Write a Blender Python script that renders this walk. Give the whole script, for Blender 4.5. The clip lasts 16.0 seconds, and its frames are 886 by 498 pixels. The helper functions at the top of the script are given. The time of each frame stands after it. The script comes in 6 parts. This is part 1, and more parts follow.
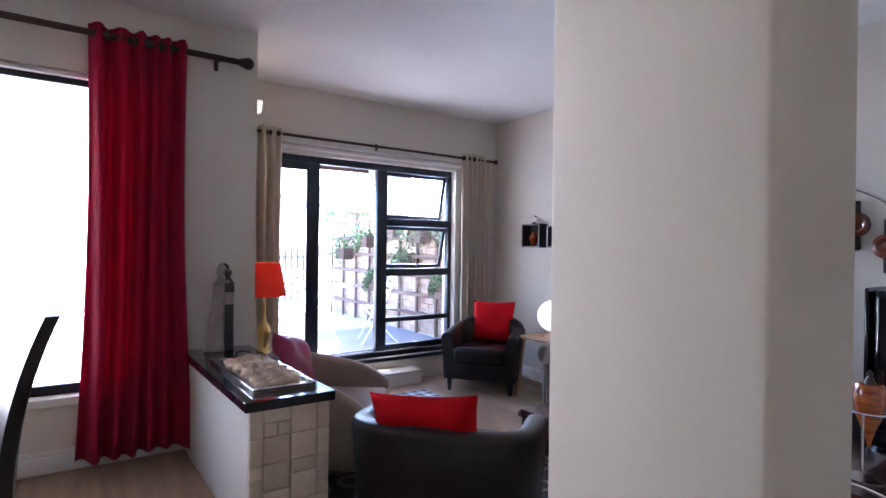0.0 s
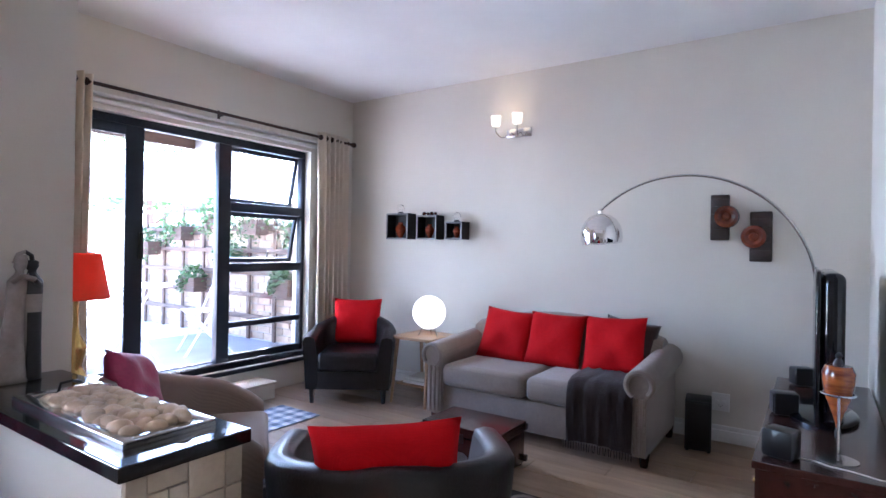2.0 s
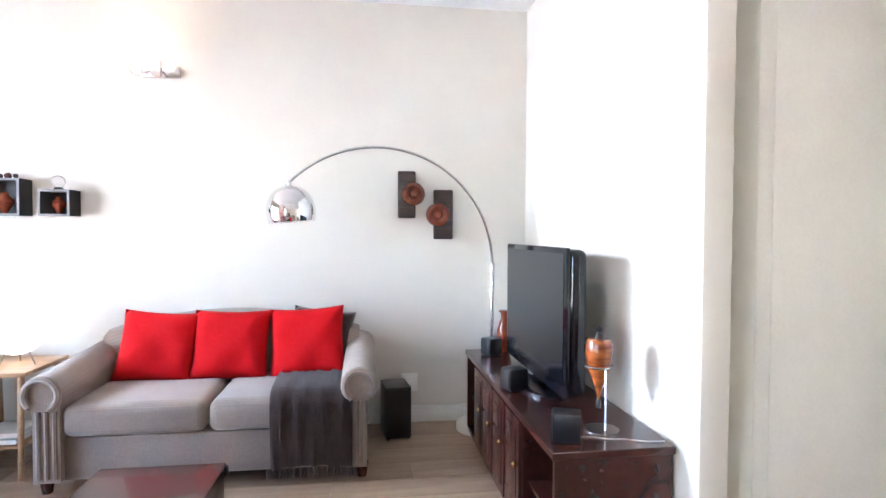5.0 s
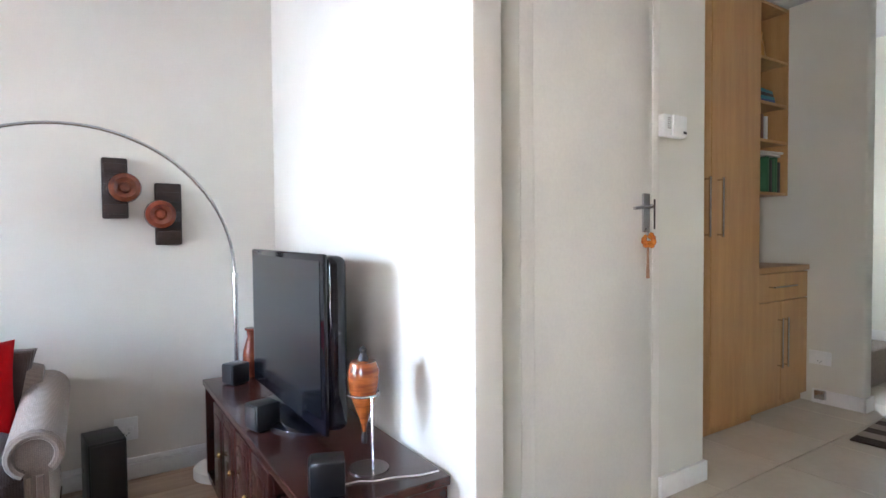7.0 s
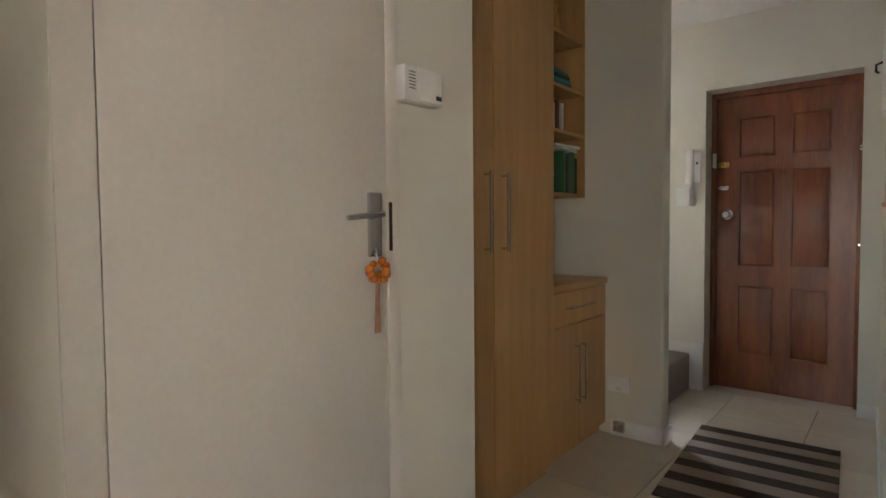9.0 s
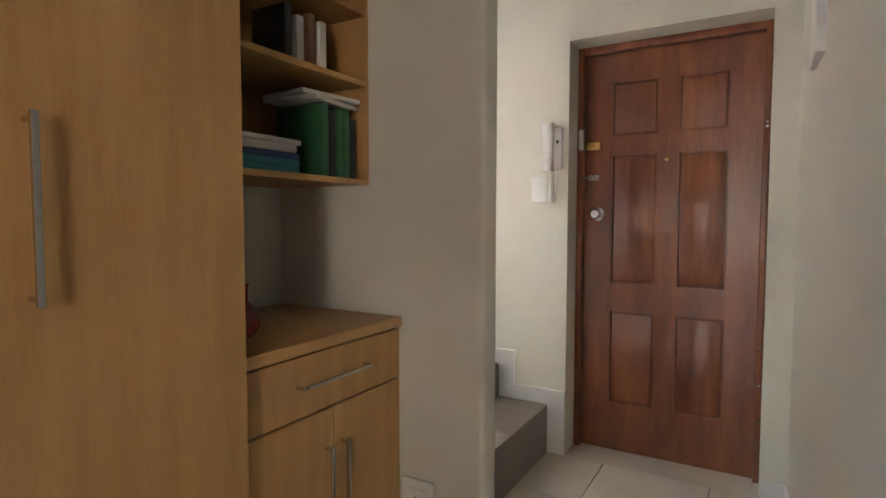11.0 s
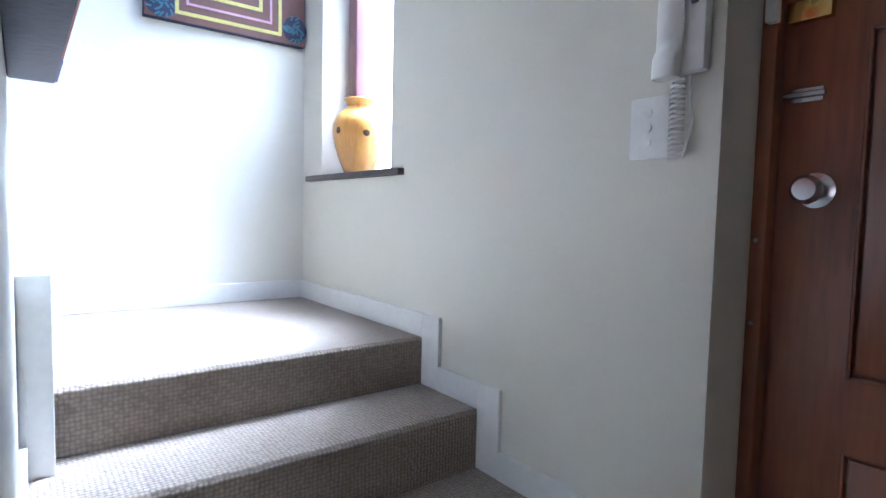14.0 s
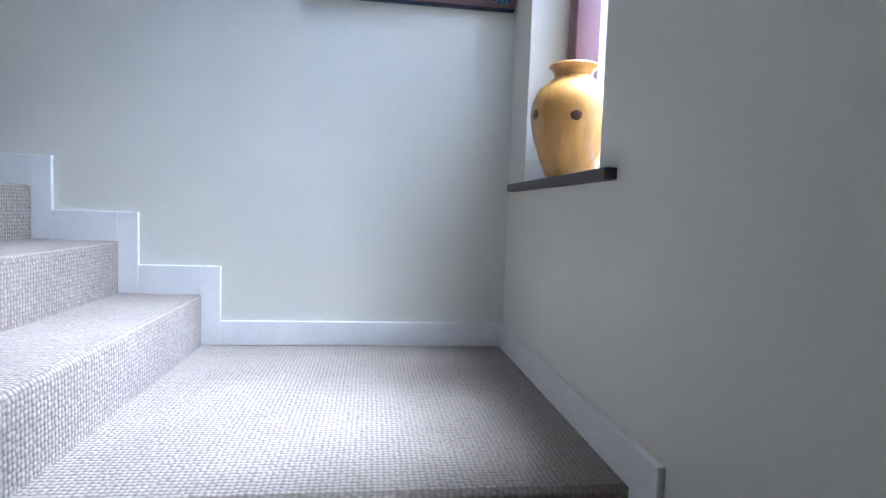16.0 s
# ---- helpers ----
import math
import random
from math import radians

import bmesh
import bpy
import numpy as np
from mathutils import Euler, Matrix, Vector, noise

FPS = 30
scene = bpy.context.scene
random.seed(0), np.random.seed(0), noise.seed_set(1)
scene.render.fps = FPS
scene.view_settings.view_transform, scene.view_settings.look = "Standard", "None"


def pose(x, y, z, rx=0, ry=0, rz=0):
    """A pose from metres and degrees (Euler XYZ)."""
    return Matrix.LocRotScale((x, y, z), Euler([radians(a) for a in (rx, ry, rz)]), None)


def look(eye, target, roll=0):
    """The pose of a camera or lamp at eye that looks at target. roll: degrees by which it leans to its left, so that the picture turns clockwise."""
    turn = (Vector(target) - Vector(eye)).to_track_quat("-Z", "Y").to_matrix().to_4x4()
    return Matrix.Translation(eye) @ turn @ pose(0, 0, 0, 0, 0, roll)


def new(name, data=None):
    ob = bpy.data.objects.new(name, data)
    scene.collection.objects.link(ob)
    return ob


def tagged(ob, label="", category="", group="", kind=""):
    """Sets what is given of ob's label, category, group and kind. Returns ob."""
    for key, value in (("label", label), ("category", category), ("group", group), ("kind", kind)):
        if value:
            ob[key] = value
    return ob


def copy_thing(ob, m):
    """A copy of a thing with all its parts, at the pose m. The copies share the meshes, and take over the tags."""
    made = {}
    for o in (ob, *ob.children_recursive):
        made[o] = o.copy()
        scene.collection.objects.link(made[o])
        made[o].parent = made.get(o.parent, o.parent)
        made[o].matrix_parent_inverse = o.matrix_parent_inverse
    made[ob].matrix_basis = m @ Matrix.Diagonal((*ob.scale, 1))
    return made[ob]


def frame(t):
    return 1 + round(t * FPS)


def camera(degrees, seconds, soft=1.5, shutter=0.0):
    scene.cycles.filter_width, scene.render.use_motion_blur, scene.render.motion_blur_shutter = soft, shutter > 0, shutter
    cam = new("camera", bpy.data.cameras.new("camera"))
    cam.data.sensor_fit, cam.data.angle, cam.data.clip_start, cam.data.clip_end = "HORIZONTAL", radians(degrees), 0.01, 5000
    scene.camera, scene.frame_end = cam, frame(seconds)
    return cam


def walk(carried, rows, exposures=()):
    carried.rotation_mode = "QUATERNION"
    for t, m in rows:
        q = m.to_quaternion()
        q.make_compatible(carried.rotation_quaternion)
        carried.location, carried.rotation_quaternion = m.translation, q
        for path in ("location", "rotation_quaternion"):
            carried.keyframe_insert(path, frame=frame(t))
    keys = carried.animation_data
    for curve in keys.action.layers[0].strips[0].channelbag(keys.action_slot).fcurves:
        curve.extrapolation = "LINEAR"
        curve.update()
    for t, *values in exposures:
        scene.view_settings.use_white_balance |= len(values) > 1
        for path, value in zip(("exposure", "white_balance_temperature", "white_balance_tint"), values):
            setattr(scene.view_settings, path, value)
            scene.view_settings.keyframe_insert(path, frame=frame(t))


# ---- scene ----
cam = camera(77.8, 16.0)
PATH = [
    (0, (0.486, -0.262, 1.152), (1.645, 1.368, 1.148), 0.8),
    (0.5, (0.543, -0.013, 1.186), (1.736, 1.592, 1.168), 0.9),
    (1, (0.54, 0.204, 1.156), (1.844, 1.72, 1.149), 1.0),
    (1.5, (0.469, 0.378, 1.093), (1.976, 1.693, 1.104), 1.0),
    (2, (0.438, 0.511, 1.081), (2.094, 1.632, 1.083), 1.0),
    (2.5, (0.464, 0.62, 1.071), (2.224, 1.569, 1.037), 0.8),
    (3, (0.547, 0.707, 1.081), (2.377, 1.513, 1.02), 0.7),
    (5.5, (1.013, 1.323, 1.082), (2.935, 0.774, 1.025), 0.1),
    (6, (1.101, 1.307, 1.092), (2.946, 0.537, 1.034), -0.0),
    (6.5, (1.209, 1.225, 1.083), (2.972, 0.283, 1.028), -0.3),
    (7, (1.274, 1.137, 1.092), (2.955, 0.055, 1.031), -0.5),
    (7.5, (1.326, 0.959, 1.103), (2.927, -0.237, 1.038), -0.5),
    (8, (1.416, 0.778, 1.113), (2.926, -0.531, 1.04), -0.5),
    (8.5, (1.546, 0.512, 1.096), (2.947, -0.912, 1.018), -0.5),
    (9, (1.692, 0.195, 1.156), (2.977, -1.335, 1.073), -0.5),
    (9.5, (1.785, -0.135, 1.196), (2.969, -1.745, 1.107), -0.5),
    (10, (1.822, -0.481, 1.21), (2.91, -2.157, 1.125), -0.6),
    (10.2, (1.841, -0.62, 1.198), (2.892, -2.319, 1.113), -0.6),
    (12.5, (2.042, -2.191, 1.194), (3.032, -3.924, 1.056), 0.2),
    (13, (2.125, -2.446, 1.16), (3.283, -4.073, 1.038), 0.4),
    (13.5, (2.188, -2.64, 1.158), (3.561, -4.089, 1.037), 0.9),
    (14, (2.231, -2.817, 1.16), (3.814, -4.033, 1.03), 1.3),
    (14.5, (2.32, -2.957, 1.169), (4.051, -3.95, 1.031), 1.4),
    (15, (2.446, -3.122, 1.184), (4.289, -3.885, 1.048), 1.7),
    (15.5, (2.6, -3.281, 1.206), (4.523, -3.811, 1.065), 1.7),
    (16, (2.809, -3.396, 1.217), (4.787, -3.655, 1.08), 2.0),
]
EXPOSURES = [(0.0, 4.2, 5400, 21), (1.0, 4.33, 5400, 21), (1.5, 4.42, 5350, 20), (2.5, 4.75, 5300, 18), (3.2, 4.95, 5400, 17), (5.0, 5.72, 5800, 14), (6.5, 5.65, 5900, 14), (7.5, 4.87, 5650, 14), (8.3, 4.45, 5800, 14), (9.0, 4.35, 6800, 15), (10.0, 4.72, 7000, 16), (12.5, 5.05, 6350, 19), (13.0, 4.55, 6000, 18), (13.5, 4.45, 5650, 18), (14.0, 4.25, 5300, 17), (14.5, 4.0, 5350, 16), (15.3, 3.66, 5500, 16), (16.0, 2.95, 5350, 18)]
walk(cam, [(t, look(eye, target, roll)) for t, eye, target, roll in PATH], EXPOSURES)

# ---- light ----
world = bpy.data.worlds.new("world")
scene.world = world
world.use_nodes = True
wn = world.node_tree
sky = wn.nodes.new("ShaderNodeTexSky")
sky.sky_type, sky.sun_disc = "NISHITA", False
sky.sun_elevation, sky.sun_rotation = radians(46.5), radians(69)
wn.links.new(sky.outputs[0], wn.nodes["Background"].inputs[0])
wn.nodes["Background"].inputs[1].default_value = 0.15


def lamp(name, kind, m, energy, colour=(1, 1, 1), **kw):
    d = bpy.data.lights.new(name, kind)
    d.energy, d.color = energy, colour
    for k, v in kw.items():
        if k == "size": d.size = v
        if k == "size_y": d.shape, d.size_y = "RECTANGLE", v
        if k == "radius": d.shadow_soft_size = v
        if k == "angle": d.angle = v
        if k == "spread": d.spread = v
    ob = new(name, d)
    ob.matrix_world = m
    return ob


SUN = (0.80, 0.30, 0.90)
lamp("sun", "SUN", look(SUN, (0, 0, 0)), 5.0, (1, 0.95, 0.88), angle=radians(0.5))
lamp("dining_window_light", "AREA", look((-0.1, 3.31, 1.2), (-0.1, 0.0, 1.0)), 1.5, (1.0, 0.87, 0.72), size=2.0, size_y=1.6, spread=radians(105))
# small lamp added outside the upper sash for skylight and the television's shadow
lamp("sliding_door_light", "AREA", look((3.72, 4.58, 1.66), (2.95, 0.25, 0.75)), 0.85, (0.72, 0.86, 1.0), size=0.40, size_y=0.42, spread=radians(75))
lamp("stair_window_light", "AREA", look((4.06, -4.30, 2.75), (3.90, -3.10, 0.75)), 4.6, (0.80, 0.90, 1.0), size=0.42, size_y=1.4, spread=radians(58))

# ---- materials ----


def mat(name, col, rough=0.6, metal=0.0, col2=None, scale=3.0, fine=60.0, bump=0.08, stretch=(1, 1, 1), mix=0.5, sheen=0.0, coat=0.0, rvar=0.08, random_amount=0.0, spec=0.5):
    m = bpy.data.materials.new(name)
    m.use_nodes = True
    nt = m.node_tree
    b = nt.nodes["Principled BSDF"]
    L = nt.links.new
    tc = nt.nodes.new("ShaderNodeTexCoord")
    mp = nt.nodes.new("ShaderNodeMapping")
    mp.inputs["Scale"].default_value = stretch
    L(tc.outputs["Object"], mp.inputs[0])
    n1 = nt.nodes.new("ShaderNodeTexNoise")
    n1.inputs["Scale"].default_value, n1.inputs["Detail"].default_value = scale, 6
    n2 = nt.nodes.new("ShaderNodeTexNoise")
    n2.inputs["Scale"].default_value, n2.inputs["Detail"].default_value = fine, 4
    L(mp.outputs[0], n1.inputs[0]), L(mp.outputs[0], n2.inputs[0])
    add = nt.nodes.new("ShaderNodeMath")
    add.operation = "MULTIPLY_ADD"
    L(n2.outputs[0], add.inputs[0])
    add.inputs[1].default_value = 0.4
    L(n1.outputs[0], add.inputs[2])
    ramp = nt.nodes.new("ShaderNodeValToRGB")
    c2 = col2 or tuple(c * 0.88 for c in col)
    ramp.color_ramp.elements[0].position, ramp.color_ramp.elements[0].color = 0.7 - mix * 0.4, (*c2, 1)
    ramp.color_ramp.elements[1].position, ramp.color_ramp.elements[1].color = 0.7 + mix * 0.4, (*col, 1)
    L(add.outputs[0], ramp.inputs[0])
    last = ramp.outputs[0]
    if random_amount:
        oi = nt.nodes.new("ShaderNodeObjectInfo")
        hs = nt.nodes.new("ShaderNodeHueSaturation")
        mr = nt.nodes.new("ShaderNodeMapRange")
        mr.inputs[3].default_value, mr.inputs[4].default_value = 1 - random_amount, 1 + random_amount
        L(oi.outputs["Random"], mr.inputs[0])
        L(mr.outputs[0], hs.inputs["Value"])
        L(last, hs.inputs["Color"])
        last = hs.outputs[0]
    L(last, b.inputs["Base Color"])
    rr = nt.nodes.new("ShaderNodeMapRange")
    rr.inputs[3].default_value, rr.inputs[4].default_value = max(0.02, rough - rvar), min(1, rough + rvar)
    L(n1.outputs[0], rr.inputs[0])
    L(rr.outputs[0], b.inputs["Roughness"])
    b.inputs["Metallic"].default_value = metal
    b.inputs["Specular IOR Level"].default_value = spec
    b.inputs["Sheen Weight"].default_value = sheen
    b.inputs["Coat Weight"].default_value = coat
    if bump:
        bp = nt.nodes.new("ShaderNodeBump")
        bp.inputs["Strength"].default_value, bp.inputs["Distance"].default_value = bump, 0.01
        L(n2.outputs[0], bp.inputs["Height"])
        L(bp.outputs[0], b.inputs["Normal"])
    return m


def weave(name, col, col2, size, bump=0.5, rough=0.9, sheen=0.3, axis=(1, 1, 1), gap_shade=0.55, order=0.25):
    """A woven or looped cloth: crossed fine waves over cloudy colour, with the shade between loops painted in."""
    m = mat(name, col, rough, col2=col2, scale=4, fine=40, bump=0, sheen=sheen)
    nt = m.node_tree
    L = nt.links.new
    tc = nt.nodes.new("ShaderNodeTexCoord")
    vo = nt.nodes.new("ShaderNodeTexVoronoi")
    vo.inputs["Scale"].default_value = 1 / size
    vo.inputs["Randomness"].default_value = order
    mp = nt.nodes.new("ShaderNodeMapping")
    mp.inputs["Scale"].default_value = axis
    L(tc.outputs["Object"], mp.inputs[0])
    L(mp.outputs[0], vo.inputs["Vector"])
    bp = nt.nodes.new("ShaderNodeBump")
    bp.invert = True
    bp.inputs["Strength"].default_value, bp.inputs["Distance"].default_value = bump, size * 0.6
    L(vo.outputs["Distance"], bp.inputs["Height"])
    L(bp.outputs[0], nt.nodes["Principled BSDF"].inputs["Normal"])
    # darkens the base colour between the loops, where shade would fall
    mx = nt.nodes.new("ShaderNodeMix")
    mx.data_type, mx.blend_type = "RGBA", "MULTIPLY"
    mx.inputs[0].default_value = gap_shade
    ramp = nt.nodes.new("ShaderNodeValToRGB")
    ramp.color_ramp.elements[0].color = (1, 1, 1, 1)
    ramp.color_ramp.elements[1].color = (0.35, 0.33, 0.3, 1)
    ramp.color_ramp.elements[1].position = 0.75
    L(vo.outputs["Distance"], ramp.inputs[0])
    base = nt.nodes["Principled BSDF"].inputs["Base Color"]
    src = base.links[0].from_socket
    L(src, mx.inputs[6]), L(ramp.outputs[0], mx.inputs[7])
    L(mx.outputs[2], base)
    return m


def glow(name, col, strength):
    m = bpy.data.materials.new(name)
    m.use_nodes = True
    b = m.node_tree.nodes["Principled BSDF"]
    b.inputs["Base Color"].default_value = (*col, 1)
    b.inputs["Roughness"].default_value = 0.5
    b.inputs["Emission Color"].default_value = (*col, 1)
    b.inputs["Emission Strength"].default_value = strength
    return m


def glass_mat(name, tint=(1, 1, 1), rough=0.0):
    m = bpy.data.materials.new(name)
    m.use_nodes = True
    b = m.node_tree.nodes["Principled BSDF"]
    b.inputs["Base Color"].default_value = (*tint, 1)
    b.inputs["Transmission Weight"].default_value = 1
    b.inputs["Roughness"].default_value = rough
    b.inputs["IOR"].default_value = 1.45
    return m


WALL = mat("wall_paint", (0.66, 0.62, 0.55), 0.62, col2=(0.62, 0.58, 0.51), scale=1.5, fine=140, bump=0.06, spec=0.2)
HALLWALL = mat("hall_wall_paint", (0.68, 0.655, 0.57), 0.55, col2=(0.64, 0.615, 0.53), scale=1.5, fine=140, bump=0.06, spec=0.2)
CEIL = mat("ceiling_paint", (0.80, 0.79, 0.78), 0.8, scale=1.2, fine=160, bump=0.04)
TRIM = mat("white_trim_paint", (0.78, 0.77, 0.74), 0.35, scale=5, fine=50, bump=0.03)
DOORWHITE = mat("cream_door_paint", (0.74, 0.70, 0.62), 0.38, scale=2, fine=80, bump=0.03)
WOODFLOOR = mat("laminate_floor", (0.40, 0.28, 0.18), 0.32, col2=(0.25, 0.165, 0.105), scale=2.2, fine=30, stretch=(8, 0.8, 1), bump=0.05, random_amount=0.12)
TILE = mat("cream_floor_tile", (0.66, 0.61, 0.52), 0.16, col2=(0.58, 0.53, 0.44), scale=2.5, fine=25, bump=0.02, random_amount=0.04)
GROUT = mat("tile_grout", (0.28, 0.25, 0.21), 0.9, fine=200, bump=0.1)
ALU = mat("dark_aluminium", (0.012, 0.016, 0.026), 0.32, metal=0.2, scale=6, fine=90, bump=0.02)
GLASS = glass_mat("clear_glass")
REDCLOTH = mat("crimson_curtain_cloth", (0.40, 0.006, 0.036), 0.75, col2=(0.24, 0.004, 0.038), scale=5, fine=220, bump=0.15, sheen=0.0, stretch=(3, 3, 0.6), spec=0.25)
CREAMCLOTH = mat("cream_curtain_cloth", (0.74, 0.66, 0.56), 0.85, col2=(0.64, 0.56, 0.46), scale=5, fine=240, bump=0.15, sheen=0.2, stretch=(3, 3, 0.6))


def translucent(m, col, amount):
    """Lets daylight glow through a thin cloth."""
    nt = m.node_tree
    tr, mx = nt.nodes.new("ShaderNodeBsdfTranslucent"), nt.nodes.new("ShaderNodeMixShader")
    tr.inputs["Color"].default_value = (*col, 1)
    mx.inputs[0].default_value = amount
    nt.links.new(nt.nodes["Principled BSDF"].outputs[0], mx.inputs[1])
    nt.links.new(tr.outputs[0], mx.inputs[2])
    nt.links.new(mx.outputs[0], nt.nodes["Material Output"].inputs["Surface"])


translucent(REDCLOTH, (0.60, 0.008, 0.10), 0.22)
translucent(CREAMCLOTH, (0.75, 0.66, 0.52), 0.3)
REDCUSH = weave("red_cushion_cloth", (0.58, 0.007, 0.010), (0.50, 0.005, 0.007), 0.004, bump=0.25, sheen=0.0, gap_shade=0.3)
REDCUSH.node_tree.nodes["Principled BSDF"].inputs["Specular IOR Level"].default_value = 0.12
FUCHSIA = mat("fuchsia_satin", (0.38, 0.02, 0.09), 0.4, col2=(0.25, 0.01, 0.06), scale=9, fine=80, bump=0.25, sheen=0.05)
LEATHER = mat("black_brown_leather", (0.020, 0.014, 0.013), 0.38, col2=(0.010, 0.008, 0.008), scale=4, fine=120, bump=0.18, spec=0.32)
TAUPE = weave("taupe_chair_cloth", (0.36, 0.27, 0.215), (0.31, 0.23, 0.18), 0.0025, bump=0.1)
SOFACLOTH = weave("grey_beige_sofa_cloth", (0.36, 0.285, 0.235), (0.29, 0.23, 0.19), 0.006, bump=0.35)
THROW = weave("brown_throw_wool", (0.075, 0.041, 0.034), (0.052, 0.028, 0.024), 0.008, bump=0.5)
DARKWOOD = mat("mahogany_stained_wood", (0.055, 0.015, 0.011), 0.26, col2=(0.036, 0.010, 0.008), scale=3, fine=30, stretch=(0.5, 9, 9), bump=0.01, coat=0.3, rvar=0.02)
BLACKWOOD = mat("black_box_wood", (0.015, 0.013, 0.013), 0.5, scale=4, fine=60, bump=0.05)
EDGEGREY = mat("worn_grey_edge", (0.22, 0.21, 0.21), 0.6, scale=12, fine=60, bump=0.1)
PALEWOOD = mat("pale_table_wood", (0.40, 0.24, 0.12), 0.42, col2=(0.28, 0.15, 0.07), scale=3, fine=30, stretch=(8, 1, 8), bump=0.04)
OAK = mat("oak_melamine", (0.50, 0.285, 0.11), 0.42, col2=(0.41, 0.215, 0.075), scale=2.5, fine=24, stretch=(9, 9, 0.7), bump=0.03)
OAKTOP = mat("oak_worktop", (0.50, 0.285, 0.11), 0.4, col2=(0.41, 0.215, 0.075), scale=2.5, fine=24, stretch=(9, 0.7, 9), bump=0.03)
FRONTDOOR = mat("varnished_red_wood", (0.32, 0.10, 0.030), 0.42, col2=(0.13, 0.030, 0.013), scale=1.6, fine=14, stretch=(6, 6, 0.7), bump=0.05, coat=0.45, mix=0.6)
FRONTDOOR.node_tree.nodes["Principled BSDF"].inputs["Coat Roughness"].default_value = 0.24
SLAB = mat("black_granite", (0.012, 0.013, 0.016), 0.10, scale=30, fine=200, bump=0.0, coat=0.4)
STONETILE = mat("cream_stone_tile", (0.62, 0.55, 0.44), 0.6, col2=(0.50, 0.43, 0.33), scale=9, fine=60, bump=0.15, random_amount=0.14)
PEBBLE = mat("beach_pebble", (0.60, 0.46, 0.32), 0.6, col2=(0.44, 0.32, 0.21), scale=14, fine=70, bump=0.08, random_amount=0.15)
STEEL = mat("brushed_steel", (0.62, 0.62, 0.63), 0.22, metal=1.0, scale=8, fine=120, bump=0.02)
CHROME = mat("chrome", (0.82, 0.82, 0.83), 0.04, metal=1.0, bump=0, rvar=0.02)
BRASS = mat("brass", (0.70, 0.48, 0.16), 0.25, metal=1.0, scale=12, fine=60, bump=0.02)
BRONZE = mat("dark_bronze", (0.06, 0.04, 0.035), 0.4, metal=0.7, scale=10, fine=80, bump=0.05)
BLACKPLASTIC = mat("black_plastic", (0.01, 0.01, 0.012), 0.3, scale=8, fine=150, bump=0.03)
GLOSSBLACK = mat("gloss_black_plastic", (0.006, 0.006, 0.009), 0.08, bump=0)
SCREEN = mat("tv_screen", (0.010, 0.011, 0.014), 0.12, bump=0)
WHITEPLASTIC = mat("white_plastic", (0.78, 0.77, 0.74), 0.35, scale=6, fine=90, bump=0.02)
CARPET = weave("taupe_loop_carpet", (0.44, 0.365, 0.295), (0.34, 0.275, 0.215), 0.0105, bump=0.9, sheen=0.2, gap_shade=0.85, order=0.32)
ORANGESHADE = mat("orange_lampshade_cloth", (0.62, 0.05, 0.012), 0.8, fine=200, bump=0.08)
translucent(ORANGESHADE, (0.8, 0.11, 0.02), 0.2)
TERRACOTTA = mat("terracotta_glaze", (0.30, 0.065, 0.025), 0.2, col2=(0.17, 0.03, 0.014), scale=9, fine=40, bump=0.06)
AMBER = mat("amber_glazed_clay", (0.42, 0.11, 0.02), 0.16, col2=(0.15, 0.03, 0.01), scale=8, fine=25, stretch=(1, 1, 5), bump=0.03, coat=0.5)
DISCDARK = mat("dark_swirled_glaze", (0.22, 0.055, 0.022), 0.2, col2=(0.05, 0.014, 0.01), scale=7, fine=30, bump=0.05, coat=0.4)
DISCRED = mat("red_brown_glaze", (0.24, 0.05, 0.022), 0.2, col2=(0.11, 0.022, 0.012), scale=9, fine=40, bump=0.05, coat=0.4)
BEADAMBER = mat("amber_bead_resin", (0.72, 0.27, 0.035), 0.2, col2=(0.45, 0.10, 0.015), scale=40, fine=120, bump=0.02, coat=0.5)
TASSEL = mat("beige_tassel_thread", (0.42, 0.24, 0.15), 0.85, fine=200, bump=0.2)
YELLOWWOOD = mat("turned_yellow_wood", (0.62, 0.33, 0.075), 0.3, col2=(0.42, 0.19, 0.04), scale=5, fine=24, stretch=(4, 4, 0.8), bump=0.03, coat=0.3)
SCULPTGREY = mat("grey_carved_stone", (0.34, 0.30, 0.27), 0.6, col2=(0.24, 0.21, 0.19), scale=8, fine=60, bump=0.1)
SCULPTBLACK = mat("black_carved_stone", (0.02, 0.02, 0.022), 0.4, scale=8, fine=60, bump=0.1)

WHITEPAINT = mat("white_garden_paint", (0.78, 0.77, 0.75), 0.5, scale=4, fine=60, bump=0.05)

# ---- mesh helpers ----


INVERSE = {}


def finish(bm, name, material, parent=None, label="", smooth=None):
    me = bpy.data.meshes.new(name)
    if parent is not None and parent.name in INVERSE:
        bm.transform(INVERSE[parent.name])
    bmesh.ops.recalc_face_normals(bm, faces=bm.faces)
    bm.to_mesh(me)
    bm.free()
    me.materials.append(material)
    if smooth is not None:
        me.shade_smooth()
        if smooth < 180:
            me.set_sharp_from_angle(angle=radians(smooth))
    ob = new(name, me)
    if parent is not None:
        ob.parent = parent
        if parent.name in INVERSE:
            INVERSE[ob.name] = INVERSE[parent.name]
    if label:
        ob["label"] = label
    return ob


def part(name, bm, material, parent, label="", smooth=40):
    return finish(bm, name, material, parent, label, smooth)


def setting(name, bm, material, label, category, smooth=40):
    return tagged(finish(bm, name, material, None, "", smooth), label, category, kind="structure")


